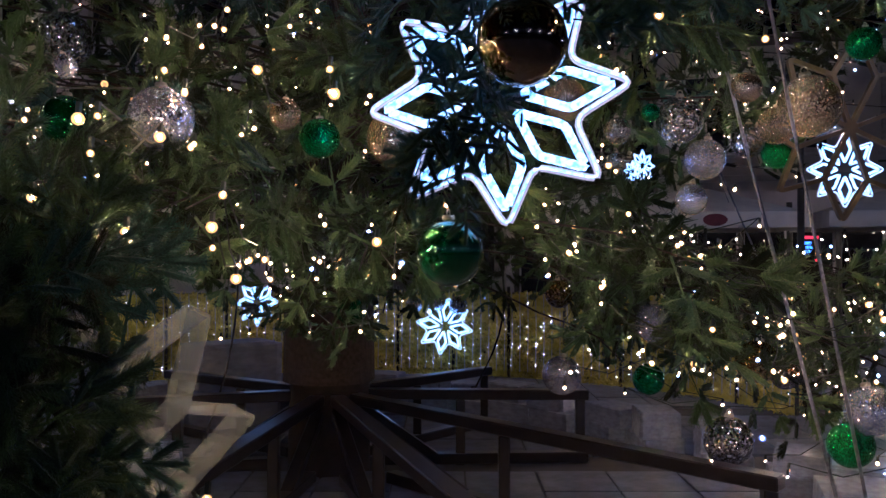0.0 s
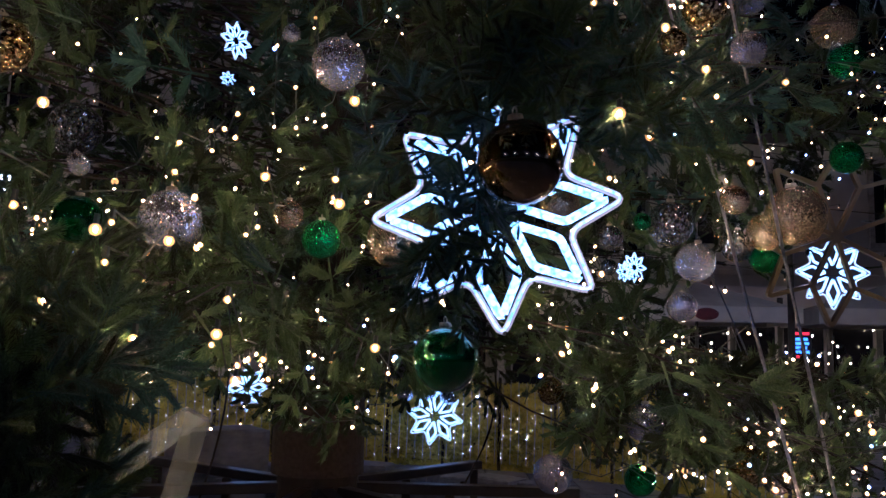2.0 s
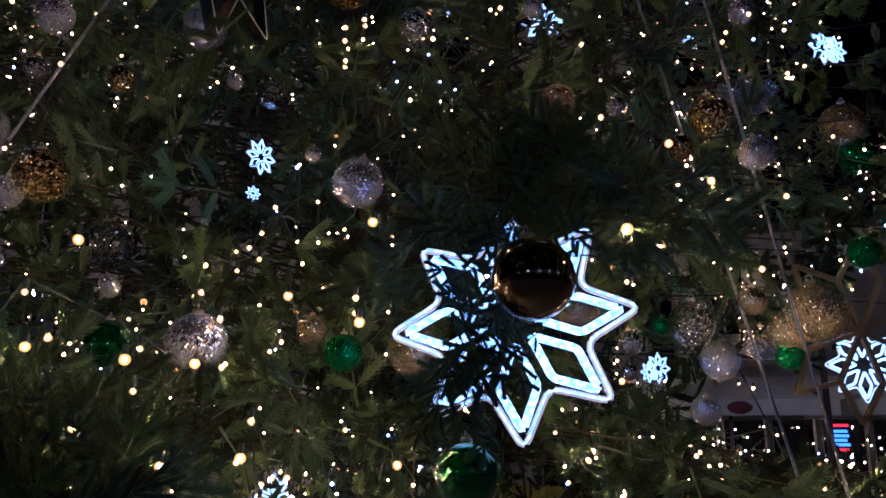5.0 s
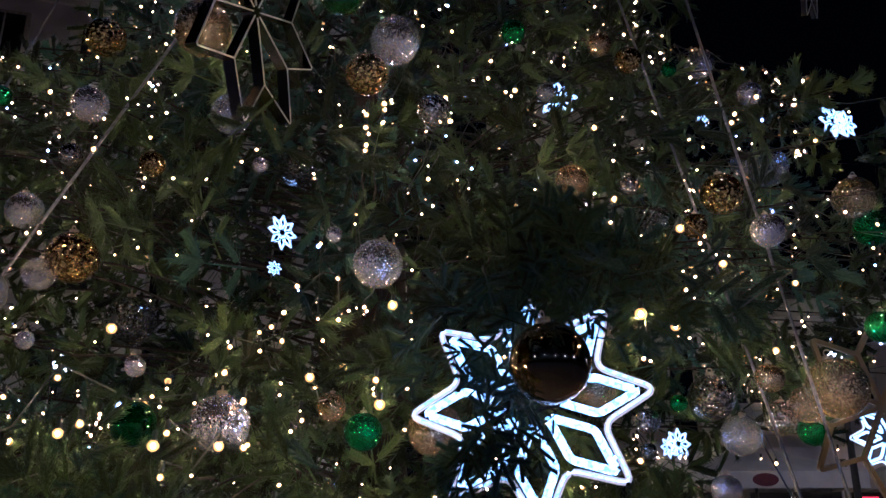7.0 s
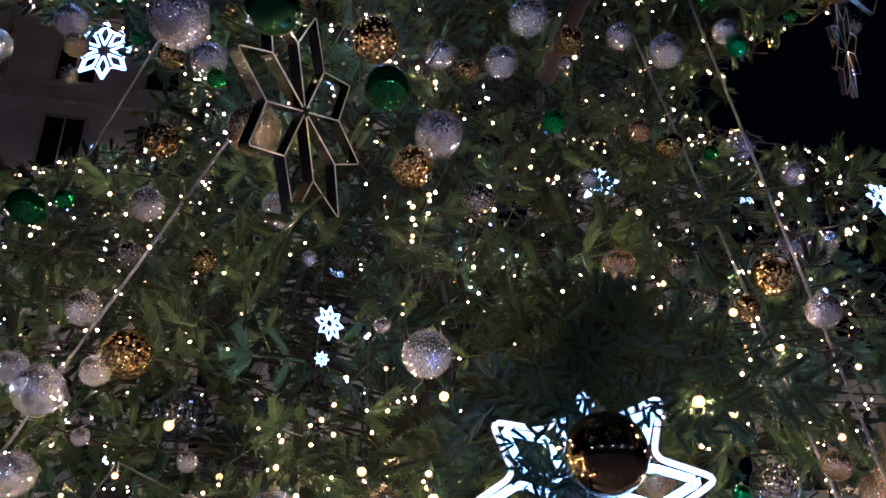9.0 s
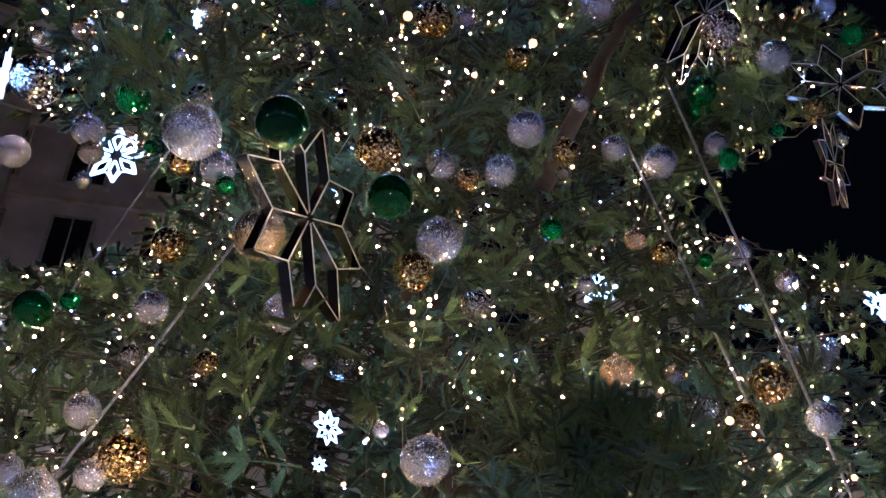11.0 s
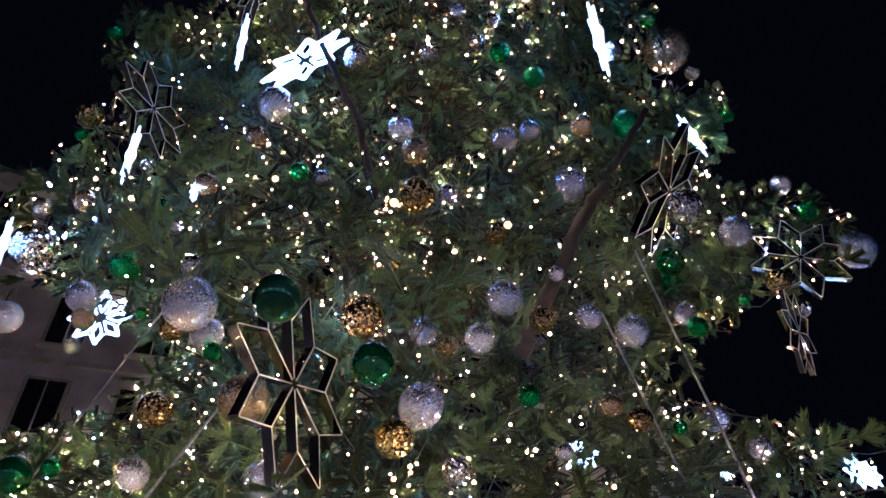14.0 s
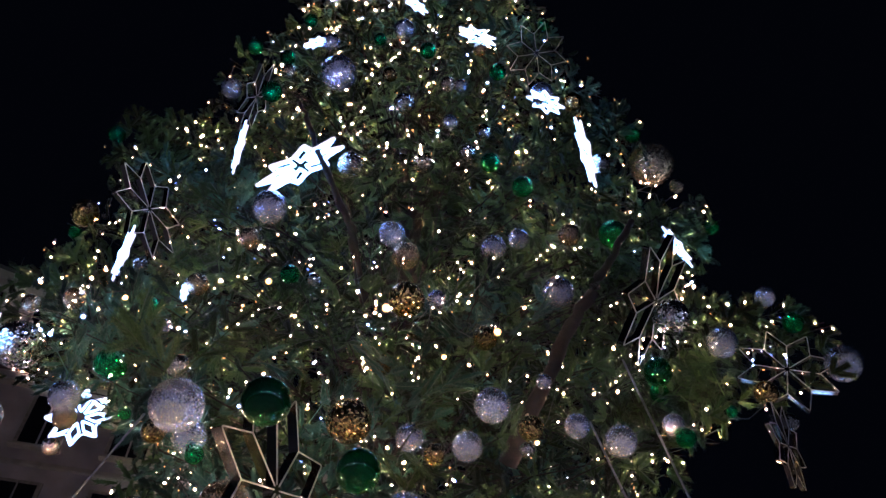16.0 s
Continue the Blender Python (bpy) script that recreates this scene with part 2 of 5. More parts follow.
def cap_mesh():
    bm = bmesh.new()
    bmesh.ops.create_cone(bm, cap_ends=True, segments=12, radius1=0.2, radius2=0.17, depth=0.16, matrix=Matrix.Translation((0, 0, 1.02)))
    return mesh_of("cap", bm, CAPMETAL, True)


BALLMESH = {k: ball_mesh(k) for k in BALLMAT}
CAP = cap_mesh()
ring = [(0.11 * math.cos(a), 0, 1.17 + 0.11 * math.sin(a)) for a in np.linspace(0, 2 * math.pi, 11)]
LOOP = tube("loop", ring, 0.022, CAPMETAL, 4)
BALLTEXT = {
    "S": "silver glitter bauble hanging from a fir branch",
    "P": "iridescent violet-silver glitter bauble in the fir branches",
    "D": "champagne gold glitter bauble hanging in the fir",
    "G": "green glitter bauble hanging from a fir branch",
    "H": "large shiny dark green bauble on the fir tree",
    "C": "clear bauble with crinkled silver mirror foil",
    "M": "mirror-faceted gold bauble hanging in the fir",
    "K": "large polished bronze mirror bauble above the lit snowflake",
}


def bauble(kind, x, y, z, radius):
    ob = tagged(new("bauble", BALLMESH[kind]), BALLTEXT[kind], "bauble", "baubles on the tree")
    lean = rng.uniform(-9, 9, 2)
    ob.matrix_basis = pose(x, y, z, lean[0], lean[1], rng.uniform(0, 360)) @ Matrix.Diagonal((radius, radius, radius, 1))
    ORNAMENTS.append((np.array([x, y, z]), radius))
    part("cap", CAP, None, ob)
    part("loop", LOOP, None, ob)


bauble("G", -3.64, 3.78, 8.84, 0.089)
bauble("M", -3.64, 3.95, 7.71, 0.131)
bauble("G", -3.62, 3.93, 7.40, 0.062)
bauble("D", -3.22, 3.41, 5.89, 0.069)
bauble("C", -3.30, 3.61, 5.67, 0.176)
bauble("G", -2.67, 3.80, 5.62, 0.123)
bauble("S", -2.40, 3.05, 4.69, 0.092)
bauble("D", -2.32, 3.02, 4.50, 0.067)
bauble("C", -2.31, 3.00, 4.29, 0.048)
bauble("S", -2.85, 3.09, 4.60, 0.095)
bauble("P", -1.02, 1.63, 3.40, 0.094)
bauble("M", -1.80, 3.06, 4.42, 0.071)
bauble("S", -1.61, 3.11, 4.41, 0.097)
bauble("G", -1.55, 3.10, 4.28, 0.053)
bauble("G", -2.00, 3.05, 4.54, 0.038)
bauble("H", -0.61, 1.33, 3.15, 0.074)
bauble("M", -0.77, 3.34, 4.66, 0.138)
bauble("S", -0.41, 3.40, 4.57, 0.085)
bauble("M", -0.26, 3.40, 4.45, 0.067)
bauble("S", -0.07, 3.42, 4.51, 0.091)
bauble("H", -0.57, 2.71, 3.87, 0.109)
bauble("D", -1.32, 3.11, 3.96, 0.137)
bauble("S", -0.42, 3.44, 4.08, 0.129)
bauble("M", -0.54, 3.29, 3.80, 0.107)
bauble("S", -1.27, 3.48, 3.69, 0.105)
bauble("S", -1.74, 2.96, 3.48, 0.082)
bauble("M", -1.74, 3.01, 3.86, 0.094)
bauble("H", -2.29, 2.89, 3.46, 0.093)
bauble("G", -2.12, 2.90, 3.50, 0.046)
bauble("S", 0.09, 3.46, 4.84, 0.113)
bauble("M", 0.31, 3.44, 4.64, 0.079)
bauble("C", 0.28, 3.43, 4.48, 0.047)
bauble("S", 0.59, 3.46, 4.66, 0.078)
bauble("S", 0.83, 3.46, 4.54, 0.097)
bauble("G", 0.19, 3.37, 4.07, 0.063)
bauble("D", 0.62, 3.36, 3.98, 0.063)
bauble("M", 0.76, 3.37, 3.89, 0.069)
bauble("S", 1.97, 6.17, 5.51, 0.127)
bauble("S", 1.36, 3.44, 3.73, 0.061)
bauble("G", 0.96, 3.38, 3.84, 0.038)
bauble("S", 0.63, 3.63, 6.02, 0.118)
bauble("S", 0.18, 3.69, 6.64, 0.102)
bauble("S", 0.39, 3.72, 6.77, 0.088)
bauble("G", 1.20, 3.86, 6.95, 0.121)
bauble("D", 0.82, 3.77, 6.86, 0.095)
bauble("G", 0.49, 3.82, 7.64, 0.098)
bauble("G", 0.21, 3.80, 8.03, 0.094)
bauble("C", 0.17, 3.73, 8.46, 0.070)
bauble("C", 0.01, 3.77, 8.15, 0.076)
bauble("C", -0.42, 3.77, 8.04, 0.107)
bauble("M", -0.49, 3.56, 5.93, 0.136)
bauble("S", -0.65, 3.65, 6.82, 0.111)
bauble("D", -0.52, 3.63, 6.51, 0.112)
bauble("S", -1.65, 3.43, 6.97, 0.143)
bauble("C", -1.08, 3.65, 7.87, 0.127)
bauble("D", -1.71, 3.36, 6.48, 0.085)
bauble("G", -1.34, 3.39, 6.07, 0.072)
bauble("C", -1.17, 3.43, 6.03, 0.063)
bauble("D", -1.94, 3.24, 5.83, 0.083)
bauble("D", -2.80, 3.26, 5.76, 0.078)
bauble("G", -2.18, 3.18, 5.56, 0.061)
bauble("M", 0.07, 3.55, 5.50, 0.087)
bauble("S", 0.43, 3.50, 5.05, 0.051)
bauble("H", 1.41, 4.34, 5.83, 0.114)
bauble("G", 1.43, 4.52, 5.77, 0.079)
bauble("S", 1.18, 3.53, 4.70, 0.069)
bauble("G", 1.23, 3.52, 4.59, 0.061)
bauble("C", 1.44, 3.76, 5.84, 0.137)
bauble("S", 1.79, 3.89, 5.69, 0.113)
bauble("S", 2.84, 4.36, 5.86, 0.142)
bauble("G", 2.68, 4.50, 6.45, 0.088)
bauble("S", 2.58, 4.57, 6.85, 0.091)
bauble("M", 1.97, 3.91, 5.23, 0.084)
bauble("C", 2.05, 3.91, 4.98, 0.061)
bauble("G", 1.61, 3.68, 4.90, 0.038)
bauble("G", 2.44, 4.73, 8.06, 0.078)
bauble("D", 2.10, 4.82, 9.36, 0.255)
bauble("G", 1.88, 4.50, 9.51, 0.093)
bauble("C", 1.30, 4.03, 8.27, 0.099)
bauble("M", -0.62, 3.45, 5.20, 0.074)
bauble("C", -1.82, 3.14, 4.97, 0.073)
bauble("S", -0.27, 3.59, 5.95, 0.072)
bauble("S", -0.15, 3.67, 8.56, 0.068)
bauble("C", 2.28, 4.79, 8.88, 0.084)
bauble("S", -2.02, 3.17, 5.36, 0.043)
bauble("C", -2.42, 3.25, 6.08, 0.053)
bauble("S", 0.34, 3.33, 3.70, 0.048)
bauble("C", -0.18, 3.29, 3.60, 0.059)
bauble("S", -1.28, 3.35, 9.13, 0.185)
bauble("G", -1.95, 3.41, 8.91, 0.107)
bauble("C", -0.61, 3.54, 8.77, 0.110)
bauble("G", -1.85, 3.31, 9.45, 0.081)
bauble("D", -1.80, 3.34, 9.19, 0.079)
bauble("S", -2.43, 3.48, 9.17, 0.112)
bauble("S", -1.39, 3.23, 9.60, 0.094)
bauble("S", -0.62, 3.21, 9.77, 0.113)
bauble("G", -0.37, 3.32, 9.47, 0.086)
bauble("G", 0.35, 3.53, 9.32, 0.091)
bauble("D", -0.17, 3.50, 9.05, 0.083)
bauble("S", -0.04, 3.53, 9.06, 0.071)
bauble("M", -0.76, 3.40, 9.13, 0.077)
bauble("S", -0.17, 3.66, 8.59, 0.068)
bauble("M", 0.16, 3.73, 8.48, 0.079)
bauble("C", 0.00, 3.77, 8.17, 0.088)
bauble("S", 0.80, 3.72, 9.16, 0.122)
bauble("M", 1.14, 3.87, 9.22, 0.099)
bauble("G", -2.29, 3.38, 9.89, 0.086)
bauble("G", 0.97, 3.67, 10.70, 0.070)
bauble("G", -1.66, 3.18, 10.06, 0.072)
bauble("G", -0.87, 3.23, 9.61, 0.068)
bauble("D", 0.18, 3.40, 9.60, 0.075)
bauble("S", -0.99, 3.12, 3.24, 0.037)
bauble("C", -1.28, 4.94, 4.03, 0.134)
bauble("M", -1.43, 2.98, 3.19, 0.059)
bauble("C", -1.76, 2.91, 3.21, 0.054)
bauble("S", -1.89, 2.85, 2.93, 0.077)
bauble("M", -1.67, 2.88, 2.73, 0.108)
bauble("S", -1.78, 2.84, 2.65, 0.067)
bauble("S", -1.98, 2.79, 2.56, 0.104)
bauble("S", -2.12, 2.79, 2.66, 0.069)
bauble("C", -2.37, 5.04, 2.96, 0.170)
bauble("S", -1.98, 2.74, 2.22, 0.086)
bauble("S", -1.77, 2.80, 2.37, 0.037)
bauble("S", -1.36, 2.88, 2.29, 0.036)
bauble("P", -0.40, 2.85, 2.68, 0.100)
bauble("S", -0.64, 3.15, 2.91, 0.038)
bauble("C", -0.21, 3.29, 3.59, 0.081)
bauble("D", 0.44, 3.27, 3.20, 0.080)
bauble("C", 0.70, 3.28, 3.18, 0.049)
bauble("C", 1.32, 5.64, 3.91, 0.144)
bauble("M", 1.13, 3.31, 3.14, 0.098)
bauble("M", 0.98, 3.27, 2.97, 0.059)
bauble("S", 2.32, 5.82, 4.36, 0.157)
bauble("S", 2.20, 6.04, 4.49, 0.101)
bauble("S", 1.32, 3.31, 2.96, 0.078)
bauble("K", 0.19, 1.94, 2.12, 0.111)
bauble("D", 1.20, 3.20, 2.28, 0.052)
bauble("D", 0.50, 3.29, 2.24, 0.088)
bauble("D", 2.45, 4.79, 3.69, 0.137)
bauble("G", 2.63, 4.99, 3.54, 0.120)
bauble("G", 2.10, 4.01, 2.66, 0.084)
bauble("D", 1.81, 3.97, 2.34, 0.153)
bauble("D", 1.79, 4.31, 2.30, 0.103)
bauble("D", 1.21, 3.20, 2.27, 0.059)
bauble("C", 1.34, 4.56, 2.37, 0.133)
bauble("S", 1.54, 4.73, 2.17, 0.120)
bauble("C", 1.69, 4.46, 2.24, 0.095)
bauble("G", 1.91, 4.60, 2.19, 0.091)
bauble("G", 0.81, 3.14, 2.16, 0.037)
bauble("C", 0.68, 3.14, 2.09, 0.053)
bauble("C", 0.67, 3.11, 1.97, 0.033)
bauble("D", -0.18, 3.06, 2.05, 0.110)
bauble("G", -0.45, 2.94, 2.03, 0.074)
bauble("H", -1.14, 2.43, 2.01, 0.077)
bauble("P", -0.82, 2.34, 2.00, 0.095)
bauble("D", -0.60, 3.06, 2.14, 0.059)
bauble("S", 0.96, 3.11, 1.82, 0.061)
bauble("S", -1.36, 2.90, 2.28, 0.041)
bauble("H", 0.02, 2.32, 1.61, 0.098)
bauble("S", 1.27, 4.87, 1.20, 0.117)
bauble("S", 0.78, 5.29, 0.82, 0.129)
bauble("G", 1.32, 5.18, 0.81, 0.102)
bauble("C", 1.50, 4.24, 0.63, 0.129)
bauble("M", 1.73, 4.44, 1.02, 0.118)
bauble("D", 2.01, 4.74, 0.90, 0.084)
bauble("S", 1.94, 3.66, 0.90, 0.115)
bauble("G", 1.90, 3.76, 0.72, 0.106)
bauble("M", 0.74, 5.14, 1.36, 0.091)
bauble("S", -0.37, 10.27, 0.98, 0.108)
bauble("C", -0.10, 10.38, 1.04, 0.146)
bauble("C", 0.20, 10.38, 0.97, 0.124)
bauble("G", -0.59, 5.16, 1.27, 0.109)

# ---- snowflake motifs ----
VALLEY = 0.6


def ray(turn, r):
    """A point of the xz plane, turn eighths of the way round from the top."""
    a = turn * math.pi / 4
    return (r * math.sin(a), 0.0, r * math.cos(a))


def petal_points(gap=0.07):
    """The diamond of one spike of an eight-spiked snowflake of radius 1: its sides run beside the lines to the valleys."""
    side = 0.5 - gap / (VALLEY * math.pi / 4)
    return [ray(0, 0.18), ray(side, VALLEY - 0.05), ray(0, 0.86), ray(-side, VALLEY - 0.05)]


def star_points(outer=1.0, inner=VALLEY):
    return [ray(i / 2, inner if i % 2 else outer) for i in range(16)]


PETAL = tube("petal", rounded(petal_points(), 3, 0.12), 0.034, ROPELIGHT, 7)
OUTLINE = tube("outline", rounded(star_points(), 4, 0.2), 0.027, ROPETUBE, 7)
OUTLINE_GLOW = tube("glow_core", [(x, -0.02, z) for x, _, z in rounded(star_points(), 4, 0.2)], 0.011, ROPELIGHT, 6)


def facing(at, normal, spin):
    n = Vector(normal).normalized()
    return Matrix.Translation(at) @ n.to_track_quat("-Y", "Z").to_matrix().to_4x4() @ pose(0, 0, 0, 0, spin, 0)


def lit_snowflake(at, normal, radius, spin=0.0):
    ob = thing("snowflake_light", "glowing cool white LED rope snowflake on the fir", "light decoration", "lit snowflakes", at=facing(at, normal, spin) @ Matrix.Scale(radius, 4))
    for k in range(8):
        p = part("petal", PETAL, None, ob)
        p.matrix_basis = pose(0, 0, 0, 0, 45 * k, 0)
    ORNAMENTS.append((np.array(at), radius * 0.8))
    part("outline", OUTLINE, None, ob, "clear rope light tube")
    part("glow_core", OUTLINE_GLOW, None, ob)
    return ob


def band(line, depth, thick, material, name):
    """A flat strip standing on edge along an open line in the xz plane, with square section."""
    p = np.array(line, float)
    d = np.gradient(p, axis=0)
    out = np.stack([d[:, 2], 0 * d[:, 0], -d[:, 0]], 1)
    out *= thick / 2 / (np.linalg.norm(out, axis=1)[:, None] + 1e-9)
    half = np.array([0, depth / 2, 0])
    n = len(p)
    v = np.concatenate([p - half - out, p + half - out, p + half + out, p - half + out])
    i = np.arange(n - 1)
    f = np.concatenate([np.stack([i + a * n, i + 1 + a * n, i + 1 + b * n, i + b * n], 1) for a, b in ((0, 1), (1, 2), (2, 3), (3, 0))])
    return raw(name, v, f, material)


SPIKE_LINE = rounded([ray(-0.5, VALLEY), ray(0, 1.0), ray(0.5, VALLEY)], 4, 0.09, False)
SPOKE_LINE = [ray(0.5, 0.05), ray(0.5, 0.3), ray(0.5, VALLEY)]
BANDS = {}
for mat, depth, thick in ((CHROME, 0.1, 0.012), (BRASS, 0.07, 0.045), (ACRYLIC, 0.15, 0.02)):
    BANDS[mat.name] = (band(SPIKE_LINE, depth, thick, mat, "spike"), band(SPOKE_LINE, depth, thick, mat, "spoke"), depth)
# thin pale tubes draw the edge highlights of the steel frames
RIM_SPIKE = tube("rim", [(x, -0.052, z) for x, _, z in SPIKE_LINE], 0.007, RIMGLINT, 5)
RIM_SPOKE = tube("rim", [(x, -0.052, z) for x, _, z in SPOKE_LINE], 0.007, RIMGLINT, 5)


def frame_snowflake(at, normal, radius, material, label, spin=0.0):
    """An unlit snowflake: one star-shaped band with eight spikes, held by spokes from the hub to its valleys."""
    ob = thing("metal_snowflake", label, "decoration", "unlit snowflake frames", at=facing(at, normal, spin) @ Matrix.Scale(radius, 4))
    spike, spoke, depth = BANDS[material.name]
    for k in range(8):
        for mesh, rim in ((spike, RIM_SPIKE), (spoke, RIM_SPOKE)):
            p = part(mesh.name.split(".")[0], mesh, None, ob)
            p.matrix_basis = pose(0, 0, 0, 0, 45 * k, 0)
            if material is CHROME:
                part("rim", rim, None, p, "pale tube for the light caught on the front rim")
    ORNAMENTS.append((np.array(at), radius * 0.85))
    hub = bmesh.new()
    bmesh.ops.create_cone(hub, cap_ends=True, segments=16, radius1=0.075, radius2=0.075, depth=depth, matrix=pose(0, 0, 0, 90))
    part("hub", hub, material, ob)
    return ob


lit_snowflake((0.16, 2.38, 2.07), (-0.17, -0.98, 0.12), 0.396, 40)
lit_snowflake((3.29, 6.59, 2.31), (-0.03, -1.00, -0.00), 0.32, 0)
lit_snowflake((0.02, 10.46, 0.69), (0.09, -1.00, -0.00), 0.38, 10)
lit_snowflake((-2.13, 9.24, 1.07), (0.68, -0.73, -0.00), 0.28, 0)
lit_snowflake((-5.34, 7.86, 8.46), (0.59, -0.12, -0.80), 0.45, 0)
lit_snowflake((-2.12, 3.49, 8.02), (-0.87, -0.48, -0.14), 0.27, 0)
lit_snowflake((-1.52, 3.55, 7.75), (0.47, 0.59, -0.66), 0.46, 0)
lit_snowflake((-2.63, 3.31, 6.29), (-0.77, -0.62, -0.14), 0.24, 0)
lit_snowflake((-3.39, 3.42, 5.55), (-0.71, -0.68, -0.19), 0.20, 0)
lit_snowflake((1.17, 3.96, 8.38), (-0.97, 0.19, -0.14), 0.38, 0)
lit_snowflake((1.82, 4.17, 7.12), (-0.85, 0.41, -0.34), 0.23, 0)
lit_snowflake((0.79, 6.93, 5.61), (-0.10, -0.99, -0.00), 0.21, 0)
lit_snowflake((-2.00, 3.22, 5.73), (-0.71, -0.57, -0.42), 0.07, 0)
lit_snowflake((-0.51, 3.12, 10.21), (0.62, -0.79, -0.00), 0.18, 0)
lit_snowflake((0.16, 3.34, 9.80), (-0.36, 0.60, -0.71), 0.23, 0)
lit_snowflake((0.83, 3.75, 9.03), (-0.44, 0.44, -0.78), 0.22, 0)
lit_snowflake((-1.56, 3.24, 9.63), (0.31, 0.65, -0.69), 0.14, 0)
lit_snowflake((-1.43, 5.28, 3.67), (0.82, -0.58, -0.00), 0.14, 0)
lit_snowflake((-1.49, 5.35, 3.42), (0.57, -0.82, -0.00), 0.06, 0)
lit_snowflake((1.10, 4.44, 2.10), (0.45, -0.89, -0.00), 0.09, 0)
lit_snowflake((2.83, 5.52, 4.58), (0.40, -0.91, -0.00), 0.12, 0)
lit_snowflake((1.88, 5.98, 4.89), (0.55, -0.84, -0.00), 0.09, 0)
lit_snowflake((1.14, 4.84, 2.11), (0.45, -0.89, -0.00), 0.07, 0)
lit_snowflake((2.90, 5.85, 4.77), (0.41, -0.91, -0.00), 0.16, 0)
frame_snowflake((-1.04, 2.96, 3.94), (0.96, -0.27, -0.04), 0.56, CHROME, "unlit mirror-steel snowflake frame hanging in the fir", 44)
frame_snowflake((2.49, 4.56, 5.98), (-0.06, -1.0, -0.06), 0.41, CHROME, "unlit mirror-steel snowflake frame hanging in the fir", 38.6)
frame_snowflake((1.90, 3.77, 4.69), (0.81, -0.56, -0.18), 0.29, CHROME, "unlit mirror-steel snowflake frame hanging in the fir", 0)
frame_snowflake((1.35, 3.78, 6.05), (0.77, -0.18, -0.60), 0.52, CHROME, "unlit mirror-steel snowflake frame hanging in the fir", 4.5)
frame_snowflake((-2.69, 3.43, 7.01), (0.97, -0.26, -0.00), 0.44, CHROME, "unlit mirror-steel snowflake frame hanging in the fir", 12)
frame_snowflake((0.80, 3.59, 9.82), (0.16, -0.47, -0.87), 0.35, CHROME, "unlit mirror-steel snowflake frame hanging in the fir", 0)
frame_snowflake((-2.12, 3.43, 8.87), (0.88, 0.33, -0.33), 0.39, CHROME, "unlit mirror-steel snowflake frame hanging in the fir", 0)
frame_snowflake((2.19, 4.33, 2.29), (-0.03, -0.99, -0.10), 0.50, BRASS, "unlit champagne gold snowflake frame hanging in the fir", 2.3)
frame_snowflake((-0.86, 1.88, 1.03), (0.82, -0.51, -0.27), 0.53, ACRYLIC, "clear acrylic snowflake frame on a low bough", 30.5)


# ---- the tree ----
tree = thing("christmas_tree", "huge decorated fir tree with dense dark green needles", "tree", at=Matrix.Translation((AXIS[0], AXIS[1], 0)))
HEIGHT, SPREAD = 26.0, 5.2
FRONT = math.atan2(-AXIS[0], -AXIS[1])


def step(a, b, x):
    u = min(1.0, max(0.0, (x - a) / (b - a)))
    return u * u * (3 - 2 * u)


def crown_radius(z, psi):
    """Reach of the crown at a height, psi degrees round from the front: the front is hollow below its upper half."""
    return SPREAD * (1 - z / HEIGHT) * (1 - 0.36 * math.exp(-((psi / 45) ** 2)) * (1 - step(7.5, 11, z)))


